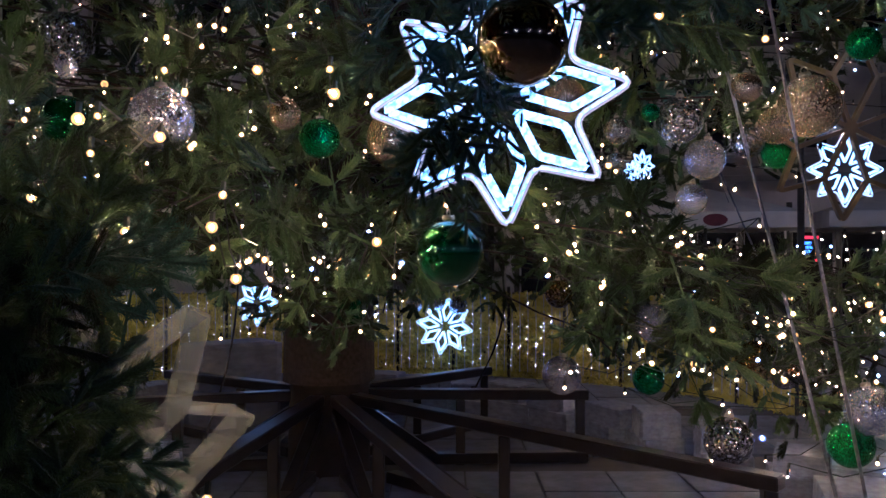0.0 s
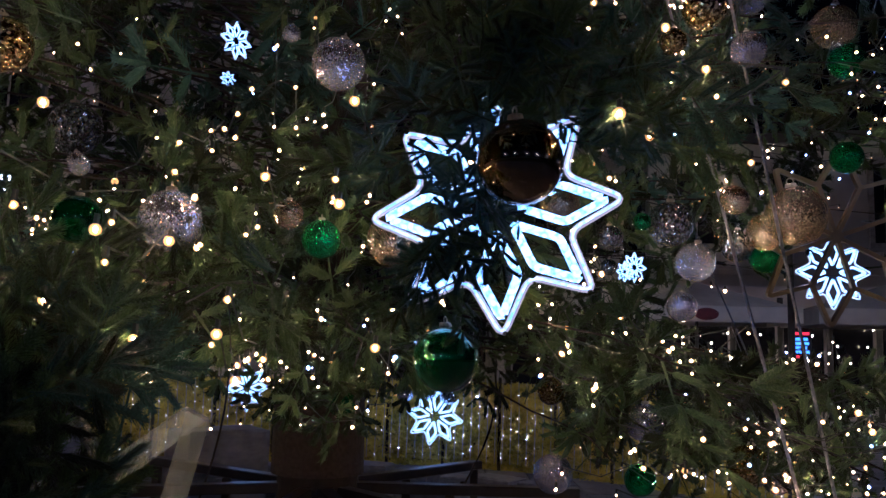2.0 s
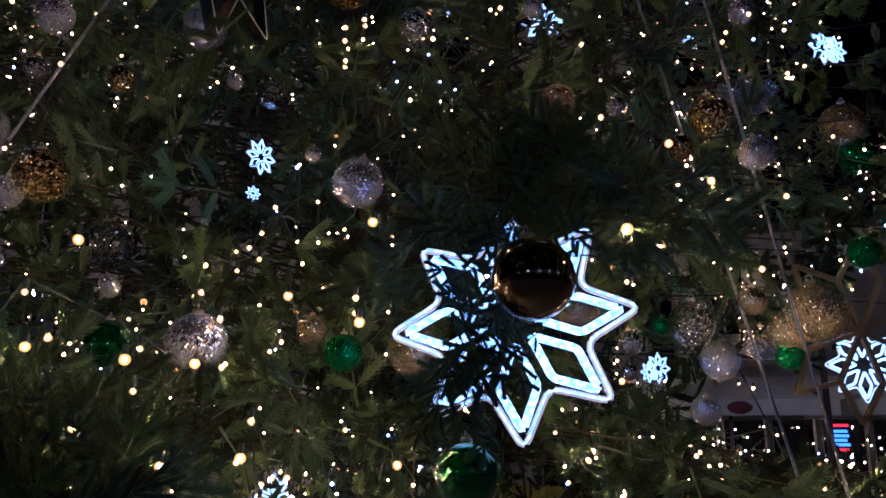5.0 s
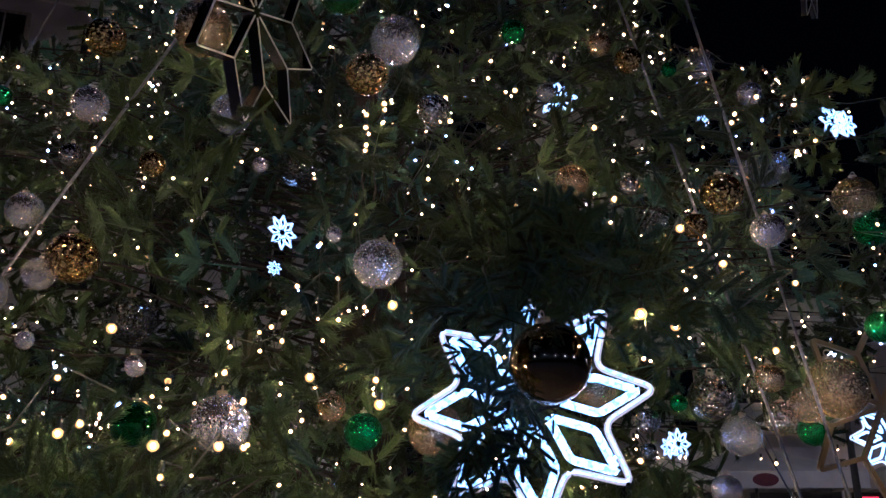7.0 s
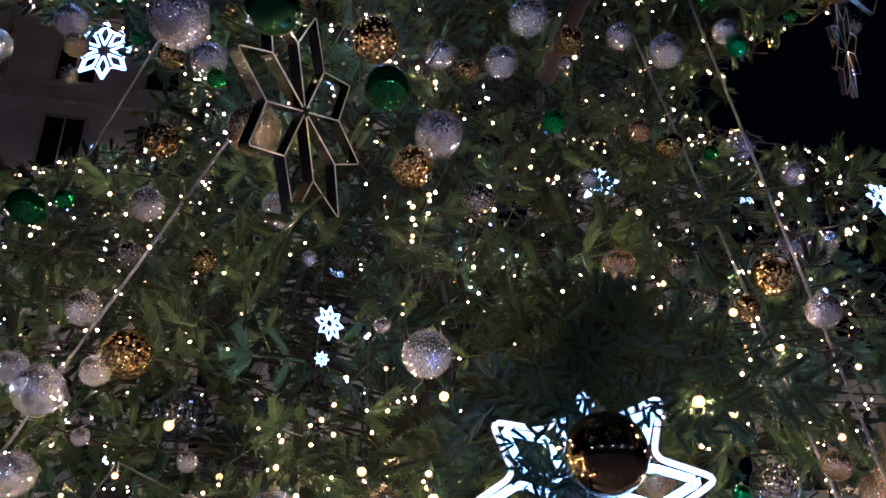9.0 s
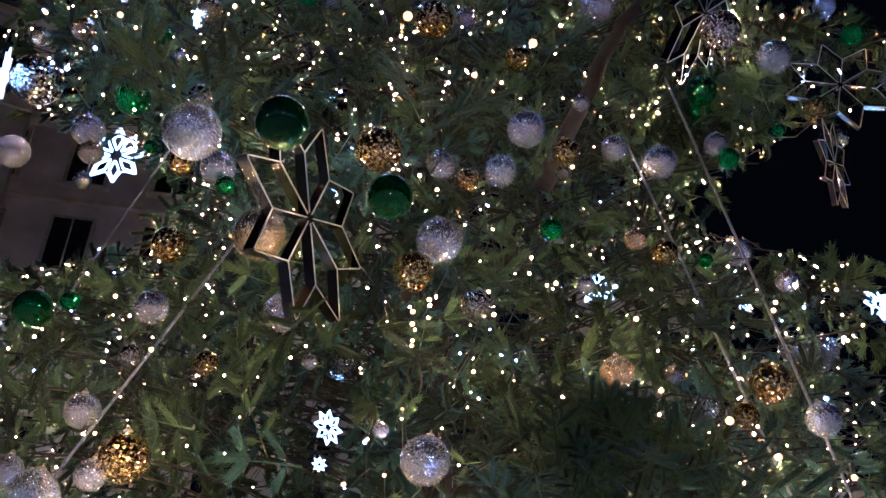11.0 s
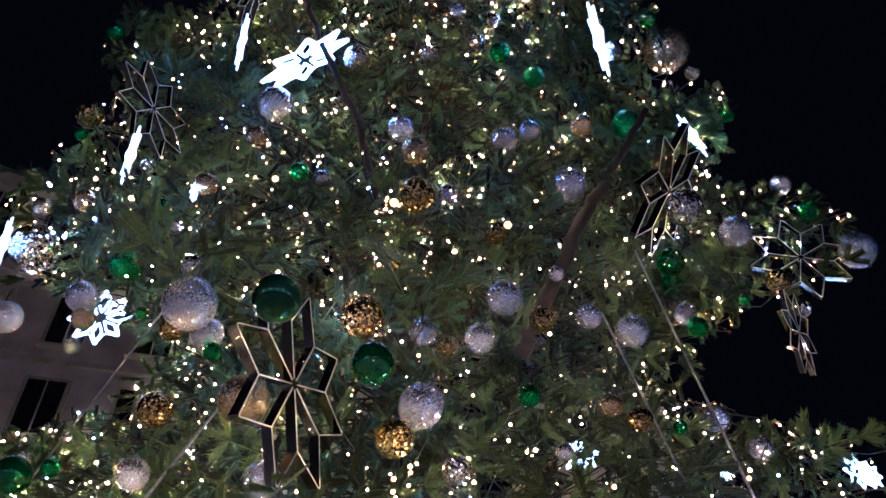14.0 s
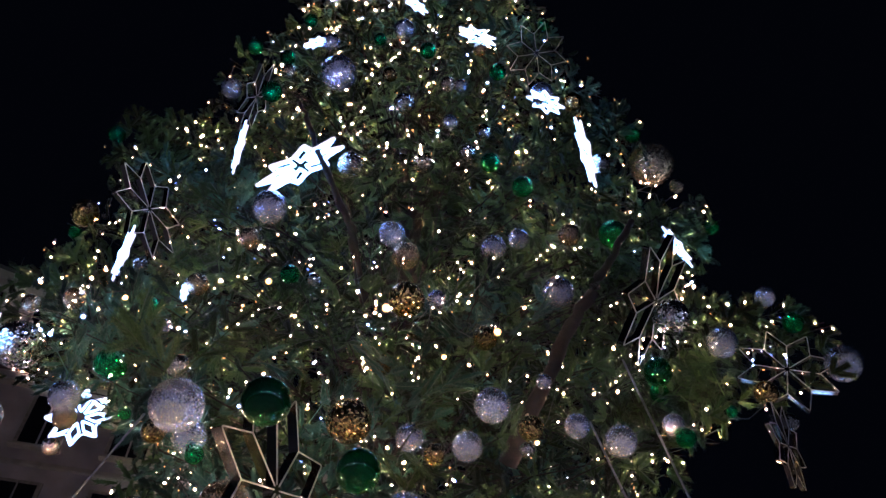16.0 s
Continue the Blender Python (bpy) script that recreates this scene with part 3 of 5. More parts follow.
def frond(length, pairs, rows, wide, core, rng, around=5):
    """A fir frond along x: plump, blunt side tips and an end tip, each a brush of needles of half-width wide that lean forward over a
    core. Vertices, triangles, and how far each vertex is paler than the frond."""
    verts, tris, pale = [], [], []

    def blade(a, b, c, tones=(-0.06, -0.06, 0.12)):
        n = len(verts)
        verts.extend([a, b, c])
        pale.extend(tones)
        tris.append((n, n + 1, n + 2))

    def brush(p, d, span):
        side = np.cross(d, (0, 0, 1.0))
        side /= np.linalg.norm(side) + 1e-9
        up = np.cross(side, d)
        first = len(verts)
        for u, r in ((0.0, 0.3), (0.2, 0.9), (0.9, 1.0), (1.12, 0.6)):
            for k in range(4):
                a = k * math.pi / 2
                verts.append(p + d * span * u + (side * math.cos(a) + up * math.sin(a) * 0.7) * wide * core * r)
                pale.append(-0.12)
        for i in range(3):
            for k in range(4):
                a, b = first + i * 4 + k, first + i * 4 + (k + 1) % 4
                tris.extend([(a, b, b + 4), (a, b + 4, a + 4)])
        base = span / rows * (0.6 if rows > 10 else 0.38)
        for i in range(rows):
            u = (i + rng.random() * 0.6) / rows
            swell = min(1.0, 0.6 + 1.6 * u)
            for k in range(around):
                a = math.radians(360 / around * k + rng.uniform(-16, 16) + 180 / around * (i % 2))
                radial = side * math.cos(a) + up * math.sin(a) * 0.55
                q = p + d * span * u + radial * wide * core * 0.7
                out = d * rng.uniform(0.8, 1.0) + radial * rng.uniform(0.65, 0.85)
                across = d * abs(math.cos(a)) + np.cross(d, radial) * (0.3 + abs(math.sin(a)))
                ln = wide * (1.0 - 0.62 * core) * 1.6 * swell * rng.uniform(0.85, 1.12)
                blade(q - across * base * 0.5, q + across * base * 0.5, q + out / np.linalg.norm(out) * ln)
        for k in range(6):
            a = math.radians(-65 + 26 * k + rng.uniform(-7, 7))
            out = d * math.cos(a) + side * math.sin(a) + up * rng.uniform(-0.3, 0.3)
            w = np.cross(out, up) * wide * 0.1
            q = p + d * span + side * math.sin(a) * wide * core * 0.5
            blade(q - w, q + w, q + out / np.linalg.norm(out) * wide * 0.95)

    x = np.array([1.0, 0, 0])
    brush(np.array([length * 0.62, 0, 0]), x, length * 0.27)
    for i in range(pairs):
        u = 0.22 + 0.4 * i / max(1, pairs - 1)
        for s in (-1, 1):
            a = math.radians(rng.uniform(32, 58))
            d = np.array([math.cos(a), s * math.sin(a), rng.normal(0.05, 0.16)])
            d /= np.linalg.norm(d)
            span = length * (0.34 - 0.08 * u) * rng.uniform(0.8, 1.15)
            p = np.array([length * (u + rng.uniform(-0.03, 0.03)), 0, 0])
            blade(p - x * 0.004, p + x * 0.004, p + d * span)
            brush(p + d * span * 0.14, d, span * 0.8)
    blade(np.array([0, 0.005, 0]), np.array([0, -0.005, 0]), np.array([length, 0, 0]))
    v = np.array(verts)
    v[:, 2] -= 0.22 * v[:, 0] ** 2 / length
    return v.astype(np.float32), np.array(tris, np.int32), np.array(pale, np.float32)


FINE = [frond(0.42, 3, 20, 0.03, 0.38, rng, 6) for _ in range(5)]
MID = [frond(0.41, 2, 6, 0.04, 0.46, rng, 5) for _ in range(8)]
FAR = [frond(0.56, 1, 4, 0.046, 0.46, rng, 4) for _ in range(4)]

# limbs: rings of boughs up the trunk, in loose whorls
limbs, sprigs = [], []


def grow(tip, root, psi, near, droop=0.1, spacing=0.15, size=1.0):
    """A bough from root to tip, in the tree's own metres; notes it and its sprigs."""
    tip, root = np.asarray(tip, float), np.asarray(root, float)
    n = 7
    s = np.linspace(0, 1, n)
    span = np.linalg.norm(tip - root)
    pts = root + (tip - root) * s[:, None]
    pts[:, 2] += span * droop * np.sin(np.pi * s)
    pts[1:-1] += rng.normal(0, 0.02 * span ** 0.5, (n - 2, 3))
    if near == 1 and any(between_whorls(q) or open_below(q) for q in pts[3:]):
        return
    if not (near and (outside(pts[-1] - 0.1 * (pts[-1] - pts[-2])) or outside(pts[-2])) or near and any(before_ornament(q + [*AXIS, 0], 0.03) for q in pts[2:])):
        if near or pts[-1][2] > 13 or not any(outside(q) for q in pts[3:]):
            limbs.append((pts, 0.005 + 0.0022 * span, near))
    count = max(3, int(span * 0.82 / spacing))
    for i in range(count):
        u = 0.3 + 0.7 * ((i + rng.random()) / count) ** 0.8
        k = min(n - 2, int(u * (n - 1)))
        p = pts[k] + (pts[k + 1] - pts[k]) * (u * (n - 1) - k)
        d = pts[k + 1] - pts[k]
        d /= np.linalg.norm(d)
        side = np.cross(d, (0, 0, 1.0))
        side /= np.linalg.norm(side)
        for s2 in (-1, 1):
            a = math.radians(rng.uniform(25, 75))
            out = d * math.cos(a) + side * s2 * math.sin(a) + np.array([0, 0, rng.normal(0.15, 0.42)])
            out = out / np.linalg.norm(out) * 0.55 + rng.normal(0, 0.5, 3) + (0, 0, 0.12)
            sprigs.append((p + rng.normal(0, 0.05, 3), out / np.linalg.norm(out), size * rng.uniform(0.75, 1.3) * (1.15 - 0.3 * u), near, u))
    sprigs.append((pts[-2] * 0.4 + pts[-1] * 0.6, (pts[-1] - pts[-2]) / np.linalg.norm(pts[-1] - pts[-2]), size * 1.1, near, 1.0))


def open_below(p):
    """The skirt is lifted towards the front and at the back, where the stand shows."""
    w = p[:2] + AXIS
    bearing, dist = math.degrees(math.atan2(-w[0], w[1])), math.hypot(*w)
    back = p[1] > 0.6
    if back:
        return p[2] < 1.45
    if 4 < bearing < 14 and 3.8 < dist < 6:
        return p[2] < 1.15
    if -9 < bearing < 21:
        return p[2] < 1.6 - 0.02 * dist + (0.0 if bearing > -4 else -0.1)
    if bearing <= -9:
        return p[2] < (1.05 if bearing > -14 else 0.85 if bearing > -19 else 0.68)
    return p[2] < 0.5 or dist < 1.2


# the crown's outline as it stands over the square: elevation and bearing from the path, to the right and to the left
EDGE_RIGHT = ((-90, 40), (12, 40), (14, 34), (16, 29.5), (19, 33), (25, 31), (27, 27), (28.8, 20.5), (31, 17), (33, 12.5), (34.5, 17), (36, 24), (37.4, 31.8), (41, 31.5), (43.2, 30.2), (44.2, 23), (46, 22.5), (49, 28), (52.4, 25), (56.6, 23.2), (61.9, 19), (65.2, 15.3), (70, 11), (90, 40))
EDGE_LEFT = ((-90, 60), (24, 60), (26.5, 37), (28.5, 33), (30.6, 29.6), (33, 28.1), (34.4, 29), (35.7, 31), (37, 60), (40, 60), (43, 42), (47, 41), (50, 40.3), (52, 42.4), (54.8, 41), (55.4, 36), (56, 33.8), (58.6, 34.5), (61.4, 35), (64.2, 29), (70, 24), (90, 60))


def outside(p, margin=0.0):
    """Beyond the crown's outline."""
    w = p + [*AXIS, -1.65]
    w[1] += 0.3
    el = math.degrees(math.atan2(w[2], math.hypot(w[0], w[1])))
    bearing = math.degrees(math.atan2(-w[0], w[1]))
    if bearing < 0:
        return -bearing > np.interp(el, [e for e, _ in EDGE_RIGHT], [b for _, b in EDGE_RIGHT]) - margin
    return bearing > np.interp(el, [e for e, _ in EDGE_LEFT], [b for _, b in EDGE_LEFT]) - margin


def between_whorls(p):
    """The gap between the lowest boughs and the next, where the terrace shows, and small gaps at the front."""
    w = p + [*AXIS, -1.62]
    el = math.degrees(math.atan2(w[2], math.hypot(w[0], w[1])))
    bearing = math.degrees(math.atan2(-w[0], w[1]))
    return (-31 < bearing < -16.5 and -0.6 < el < 5.4) or (-5.2 < bearing < -2.8 and -1.5 < el < 0.6)


NOTED = np.array([[*q, r] for q, r in ORNAMENTS])


# what hangs free before the nearest boughs: the mirror bauble, the spikes of the large lit star, the clear frame
FREE = np.array([[0.19, 1.94, 2.12, 0.13], [0.42, 2.36, 2.14, 0.12], [0.38, 2.36, 1.93, 0.12], [0.22, 2.36, 1.8, 0.08], [-0.13, 2.36, 2.06, 0.1],
                 [-0.08, 2.36, 2.28, 0.08], [-0.54, 1.75, 1.37, 0.12], [-0.47, 1.75, 1.2, 0.13], [-0.66, 1.8, 1.4, 0.08], [0.02, 2.32, 1.61, 0.1]])


def before_ornament(w, reach, noted=NOTED):
    """Branches are cut back in front of each ornament, towards the path."""
    c, r = noted[:, :3], noted[:, 3]
    to = np.array([0.0, -0.2, 1.68]) - c
    to /= np.linalg.norm(to, axis=1)[:, None]
    v = w - c
    s = (v * to).sum(1)
    off = np.linalg.norm(v - to * s[:, None], axis=1)
    return bool(np.any((s > -r) & (s < 1.9) & (off < r * 1.02 + reach)))


z = 1.0
while z < 25.4:
    around = 2 * math.pi * SPREAD * (1 - z / HEIGHT)
    lower = z < 16.5
    count = max(5, int(around / (1.05 if lower else 1.7)))
    turn = rng.random() * 6.28
    for i in range(count):
        a = turn + (i + rng.uniform(-0.25, 0.25)) * 2 * math.pi / count
        psi = math.degrees(a - FRONT)
        psi = (psi + 180) % 360 - 180
        near = lower and abs(psi) < 112
        zt = z + rng.uniform(-0.2, 0.2)
        whorl = 1.0 - 0.16 * math.exp(-((psi / 45) ** 2)) + 0.12 * math.cos(2 * math.pi * (zt - 5.7) / 2.2 + 0.9 * math.sin(a * 2.0))
        r = crown_radius(zt, psi) * whorl * rng.uniform(0.9, 1.06)
        d = np.array([math.sin(a), math.cos(a), 0])
        root = d * 0.12 + np.array([0, 0, max(1.75, zt - 0.05 * r + rng.uniform(-0.1, 0.25))])
        tip = d * r + np.array([0, 0, zt])
        while near and outside(tip) and r > 1.2:
            r -= 0.15
            tip = d * r + np.array([0, 0, zt])
        if open_below(tip):
            continue
        grow(tip, root, psi, near, rng.uniform(0.02, 0.12), 0.43 if near else 1.3, 1.28 if near else 1.45)
    z += 0.36 if lower else 0.55

# boughs that reach out over the path
for tip, root in (
    ((0.25, 1.95, 2.42), (-0.6, 5.6, 2.3)),
    ((-0.05, 2.05, 2.2), (-0.7, 5.6, 2.2)),
    ((0.62, 2.15, 2.35), (-0.4, 5.6, 2.4)),
    ((-0.62, 1.45, 3.42), (-0.85, 5.6, 3.0)),
    ((-0.3, 1.75, 3.55), (-0.75, 5.6, 3.2)),
    ((-1.15, 1.7, 3.62), (-1.0, 5.6, 3.2)),
    ((-0.95, 2.3, 2.0), (-1.0, 5.6, 2.0)),
    ((-0.45, 2.75, 2.1), (-0.9, 5.6, 2.1)),
    ((-0.55, 2.6, 1.75), (-0.9, 5.6, 1.9)),
    ((-1.2, 2.1, 1.8), (-1.2, 5.6, 2.0)),
    ((-1.05, 1.75, 1.25), (-1.4, 5.6, 1.9)),
    ((-0.98, 1.55, 0.95), (-1.5, 5.4, 1.6)),
    ((-0.8, 1.6, 1.1), (-1.6, 5.4, 1.7)),
    ((-1.35, 1.9, 1.5), (-1.5, 5.6, 1.9)),
    ((-0.35, 4.1, 1.7), (-0.9, 5.7, 1.8)),
    ((-0.55, 4.4, 1.5), (-0.9, 5.8, 1.7)),
):
    tip, root = np.array(tip), np.array(root)
    grow(tip - [*AXIS, 0], tip + 0.4 * (root - tip) - [*AXIS, 0], 0, True, 0.04, 0.12, 0.95)

# long boughs that reach past the crown's even outline
for tip in (
    (2.72, 3.99, 5.83),
    (2.49, 4.17, 5.61),
    (2.39, 4.14, 6.17),
    (2.14, 4.24, 5.73),
    (2.50, 4.20, 5.89),
    (1.93, 4.43, 6.09),
    (2.47, 4.25, 7.74),
    (2.20, 4.37, 7.61),
    (2.04, 4.55, 7.38),
    (-3.47, 3.75, 9.27),
    (-3.46, 3.83, 8.73),
    (-3.59, 3.77, 7.37),
    (-3.38, 3.74, 7.79),
    (-3.69, 3.56, 6.61),
    (-3.41, 3.82, 6.44),
    (-3.17, 3.97, 6.32),
    (-3.30, 3.72, 5.83),
    (-3.12, 4.40, 4.44),
    (-3.36, 4.27, 4.38),
    (2.15, 5.04, 4.66),
    (2.34, 4.81, 4.47),
    (2.62, 4.8, 6.85),
    (2.5, 4.9, 6.6),
    (2.9, 4.63, 6.42),
    (2.3, 4.7, 6.3),
    (2.85, 4.7, 6.15),
    (2.2, 4.5, 6.0),
    (-3.1, 3.5, 5.9),
    (-3.05, 3.45, 5.5),
    (-2.6, 3.35, 5.3),
    (-2.85, 3.4, 5.1),
    (-3.46, 3.63, 8.96),
    (-3.60, 3.74, 8.72),
    (-3.41, 3.92, 8.81),
    (-3.22, 4.18, 8.75),
    (-3.30, 3.80, 8.50),
    (2.35, 3.99, 7.46),
    (2.26, 4.11, 7.40),
    (2.05, 4.06, 7.52),
    (1.94, 3.99, 7.61),
    (2.16, 4.21, 7.37),
    (1.85, 4.01, 9.21),
    (1.93, 4.10, 9.13),
    (1.67, 3.94, 9.29),
    (2.18, 4.46, 8.83),
):
    tip = np.array(tip)
    root = np.array([*AXIS, tip[2] - 0.2])
    for k in range(2):
        end = tip + rng.normal(0, 0.09, 3) * k
        grow(end - [*AXIS, 0], tip + 0.6 * (root - tip) - [*AXIS, 0], 60, 3, 0.05, 0.26, 1.15)

# short boughs that hang before the large lit snowflake
for tip, root in (((0.1, 2.02, 1.86), (-0.05, 2.9, 2.5)), ((0.02, 2.1, 1.98), (-0.2, 2.9, 2.4)), ((0.2, 2.1, 1.95), (0.2, 2.9, 2.5)),
                  ((0.1, 2.25, 2.38), (0.0, 3.0, 2.7)), ((0.32, 2.2, 2.4), (0.3, 3.0, 2.7)), ((0.5, 2.25, 2.3), (0.5, 3.0, 2.6)),
                  ((-0.03, 1.9, 1.9), (0.09, 2.1, 2.45)), ((0.04, 1.95, 1.8), (0.1, 2.1, 2.3)), ((0.22, 1.8, 2.27), (0.26, 2.1, 2.5)),
                  ((0.36, 1.9, 2.24), (0.4, 2.15, 2.5)), ((0.08, 1.88, 2.18), (0.1, 2.1, 2.5)), ((0.14, 1.8, 2.3), (0.2, 2.2, 2.6)),
                  ((0.3, 1.8, 2.36), (0.35, 2.3, 2.6)), ((0.02, 1.85, 2.34), (0.05, 2.3, 2.6)), ((0.45, 1.95, 2.3), (0.5, 2.4, 2.6))):
    grow(np.array(tip) - [*AXIS, 0], np.array(root) - [*AXIS, 0], 0, 2, 0.02, 0.09, 0.55)

for _ in range(2):
    tip = np.array([rng.uniform(0.1, 0.4), rng.uniform(1.8, 2.0), rng.uniform(2.28, 2.36)])
    grow(tip - [*AXIS, 0], tip - [*AXIS, 0] + (0.0, 0.4, 0.1), 0, 2, 0.02, 0.1, 0.5)

# dark low boughs beside the path, and a tuft over the stand
for _ in range(8):
    b, dist = math.radians(rng.uniform(22.5, 33)), rng.uniform(1.5, 1.9)
    tip = np.array([-dist * math.sin(b), dist * math.cos(b), rng.uniform(0.85, 1.55)])
    grow(tip - [*AXIS, 0], tip - [*AXIS, 0] + (-0.45, 0.7, 0.3), 0, 2, 0.03, 0.1, 0.85)
for _ in range(9):
    tip = np.array([rng.uniform(-0.85, -0.35), rng.uniform(4.3, 4.9), rng.uniform(1.2, 1.6)])
    grow(tip - [*AXIS, 0], tip - [*AXIS, 0] + (0.0, 0.9, 0.45), 0, 3, 0.03, 0.13, 0.8)

# the low skirt to the right of the opening
for _ in range(44):
    b, dist = math.radians(rng.uniform(10.5, 31)), rng.uniform(3.7, 5.9)
    tip = np.array([dist * math.sin(b), dist * math.cos(b), rng.uniform(0.7, 1.5)])
    root = np.array([*AXIS, 2.0])
    grow(tip - [*AXIS, 0], tip + 0.42 * (root - tip) - [*AXIS, 0], 60, 3, 0.03, 0.15, 1.0)

# full sprays that hang low behind the stand and over its collar, before the lit stars at the back
for tip in ((-0.25, 4.9, 1.5), (0.0, 5.0, 1.44), (0.25, 5.0, 1.5), (-1.3, 4.9, 1.58), (-1.45, 5.0, 1.62), (-0.72, 4.45, 1.42), (-0.58, 4.4, 1.34)):
    tip = np.array(tip)
    for k in range(2):
        grow(tip - [*AXIS, 0] + rng.normal(0, 0.05, 3), tip - [*AXIS, 0] + (0.0, 0.5, 0.35), 0, 4, 0.03, 0.16, 0.85)

near_sprigs, fine_rest, mid_sprigs, far_sprigs = [], [], [], []
# the spray that droops over the middle of the large lit star, and tufts above and beside it
for at, d, size in (((0.12, 2.16, 2.1), (-0.5, -0.1, -0.8), 0.55), ((0.06, 2.14, 2.0), (-0.6, -0.1, -0.6), 0.55), ((0.1, 2.12, 2.02), (0.1, -0.15, -1), 0.52),
                    ((0.02, 2.16, 1.93), (-0.8, -0.1, -0.35), 0.5), ((0.04, 2.14, 1.9), (-0.3, -0.1, -1), 0.55), ((0.14, 2.14, 2.0), (0.25, -0.2, -0.9), 0.48),
                    ((0.0, 2.2, 1.84), (-0.6, 0, -0.7), 0.5), ((0.06, 2.2, 1.82), (0.1, 0, -1), 0.5), ((-0.06, 2.2, 1.86), (-0.5, 0, -0.9), 0.5),
                    ((0.1, 2.18, 2.12), (-0.9, -0.1, 0.05), 0.5), ((0.08, 2.2, 2.2), (-1, 0, 0.1), 0.5), ((0.12, 2.2, 2.26), (-0.7, 0, 0.4), 0.55),
                    ((0.2, 2.2, 2.32), (0.3, -0.1, 0.8), 0.55), ((0.3, 2.2, 2.3), (0.8, -0.1, 0.3), 0.5), ((0.34, 2.1, 2.22), (1, -0.1, -0.22), 0.55),
                    ((0.4, 2.2, 2.28), (0.8, 0, 0.1), 0.5), ((0.02, 2.16, 2.3), (-0.8, 0, 0.3), 0.6), ((-0.08, 2.2, 2.2), (-0.8, -0.1, -0.5), 0.55),
                    ((-0.1, 2.25, 2.34), (-0.7, 0, -0.5), 0.6)):
    near_sprigs.append((np.array(at) - [*AXIS, 0], np.array(d, float), size))
outer = []
for p, d, size, near, along in sprigs:
    if near == 4:
        mid_sprigs.append((p, d, size))
        continue
    if open_below(p + 0.25 * d * size) or between_whorls(p + 0.25 * d * size):
        continue
    if near == 1 and noise.noise(Vector(p) * 1.3) + 0.6 * noise.noise(Vector(p) * 2.9) < -0.3:
        continue
    if (near or p[2] < 13) and outside(p + 0.3 * d * size):
        continue
    w = p + [*AXIS, 0]
    if near in (1, 3) and before_ornament(w + 0.24 * d * size, 0.1) and rng.random() < 0.96:
        continue
    if near == 2 and before_ornament(w + 0.2 * d * size, 0.04, FREE):
        continue
    gap = math.hypot(w[0], w[1] + 0.25)
    if gap < 1.0 and w[2] < 3.2:
        continue
    if near and gap < 3.0 and w[2] < 4.2:
        (near_sprigs if len(near_sprigs) < 300 else fine_rest).append((p, d, size))
    elif near:
        mid_sprigs.append((p, d, size))
        sparse = p[2] >= 1.7 and ((near == 3 and not (p[0] < 0 and 4.5 < p[2] < 7.2 and rng.random() < 0.45)) or (p[2] > 7.2 and abs(p[0] + 0.2) > 1.2))
        if along > 0.55 and (not sparse or rng.random() < (0.08 if near == 3 and p[2] > 8.2 else 0.35)):
            outer.append((p, d, size))
    else:
        far_sprigs.append((p, d, size))


def basis(d, size, p):
    """Rotation with x along d, its face turned loosely out of the crown, times a size."""
    x = d / np.linalg.norm(d)
    up = np.array([p[0], p[1], 0]) / (math.hypot(p[0], p[1]) + 1e-6) + (0, 0, 0.1) + rng.normal(0, 0.5, 3)
    y = np.cross(up, x)
    y /= np.linalg.norm(y)
    return np.stack([x, y, np.cross(x, y)], 1) * size


def scatter(name, places, kinds, material, label):
    pieces = [(kinds[i % len(kinds)][0] @ basis(d, s, p).T.astype(np.float32) + p.astype(np.float32), kinds[i % len(kinds)][1]) for i, (p, d, s) in enumerate(places)]
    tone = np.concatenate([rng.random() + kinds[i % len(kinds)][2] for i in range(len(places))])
    ob = part(name, raw(name, *joined(pieces), material, tone=tone), material, tree, label)
    return tagged(ob, kind="stuff")


# clumps picked by noise take the painted teal light
needles_teal_lit = [q for q in mid_sprigs if noise.noise(Vector(q[0]) * 0.45) > 0.2]
needles_green = [q for q in mid_sprigs if noise.noise(Vector(q[0]) * 0.45) <= 0.2]
scatter("foliage", needles_green, MID, NEEDLE, "dense dark green fir needles")
scatter("foliage", needles_teal_lit, MID, NEEDLE_TEAL_LIT, "fir needles tinted blue-green for snowflake light")
scatter("foliage", far_sprigs, FAR, NEEDLE, "dark fir needles of the upper and rear crown")
if fine_rest:
    scatter("foliage", fine_rest, FINE, NEEDLE, "long fir needles on the lower boughs")
fine_meshes = [raw("sprig", v, f, NEEDLE, tone=pale + 0.2 + 0.13 * i) for i, (v, f, pale) in enumerate(FINE)] + [raw("sprig", v, f, NEEDLE_TEAL_LIT, tone=pale + 0.5) for v, f, pale in FINE[:3]]
for i, (p, d, s) in enumerate(near_sprigs):
    ob = part("sprig", fine_meshes[(i * 5) % len(fine_meshes)], None, tree)
    ob.matrix_basis = Matrix.Translation(p) @ Matrix(basis(d, s, p).tolist()).to_4x4()

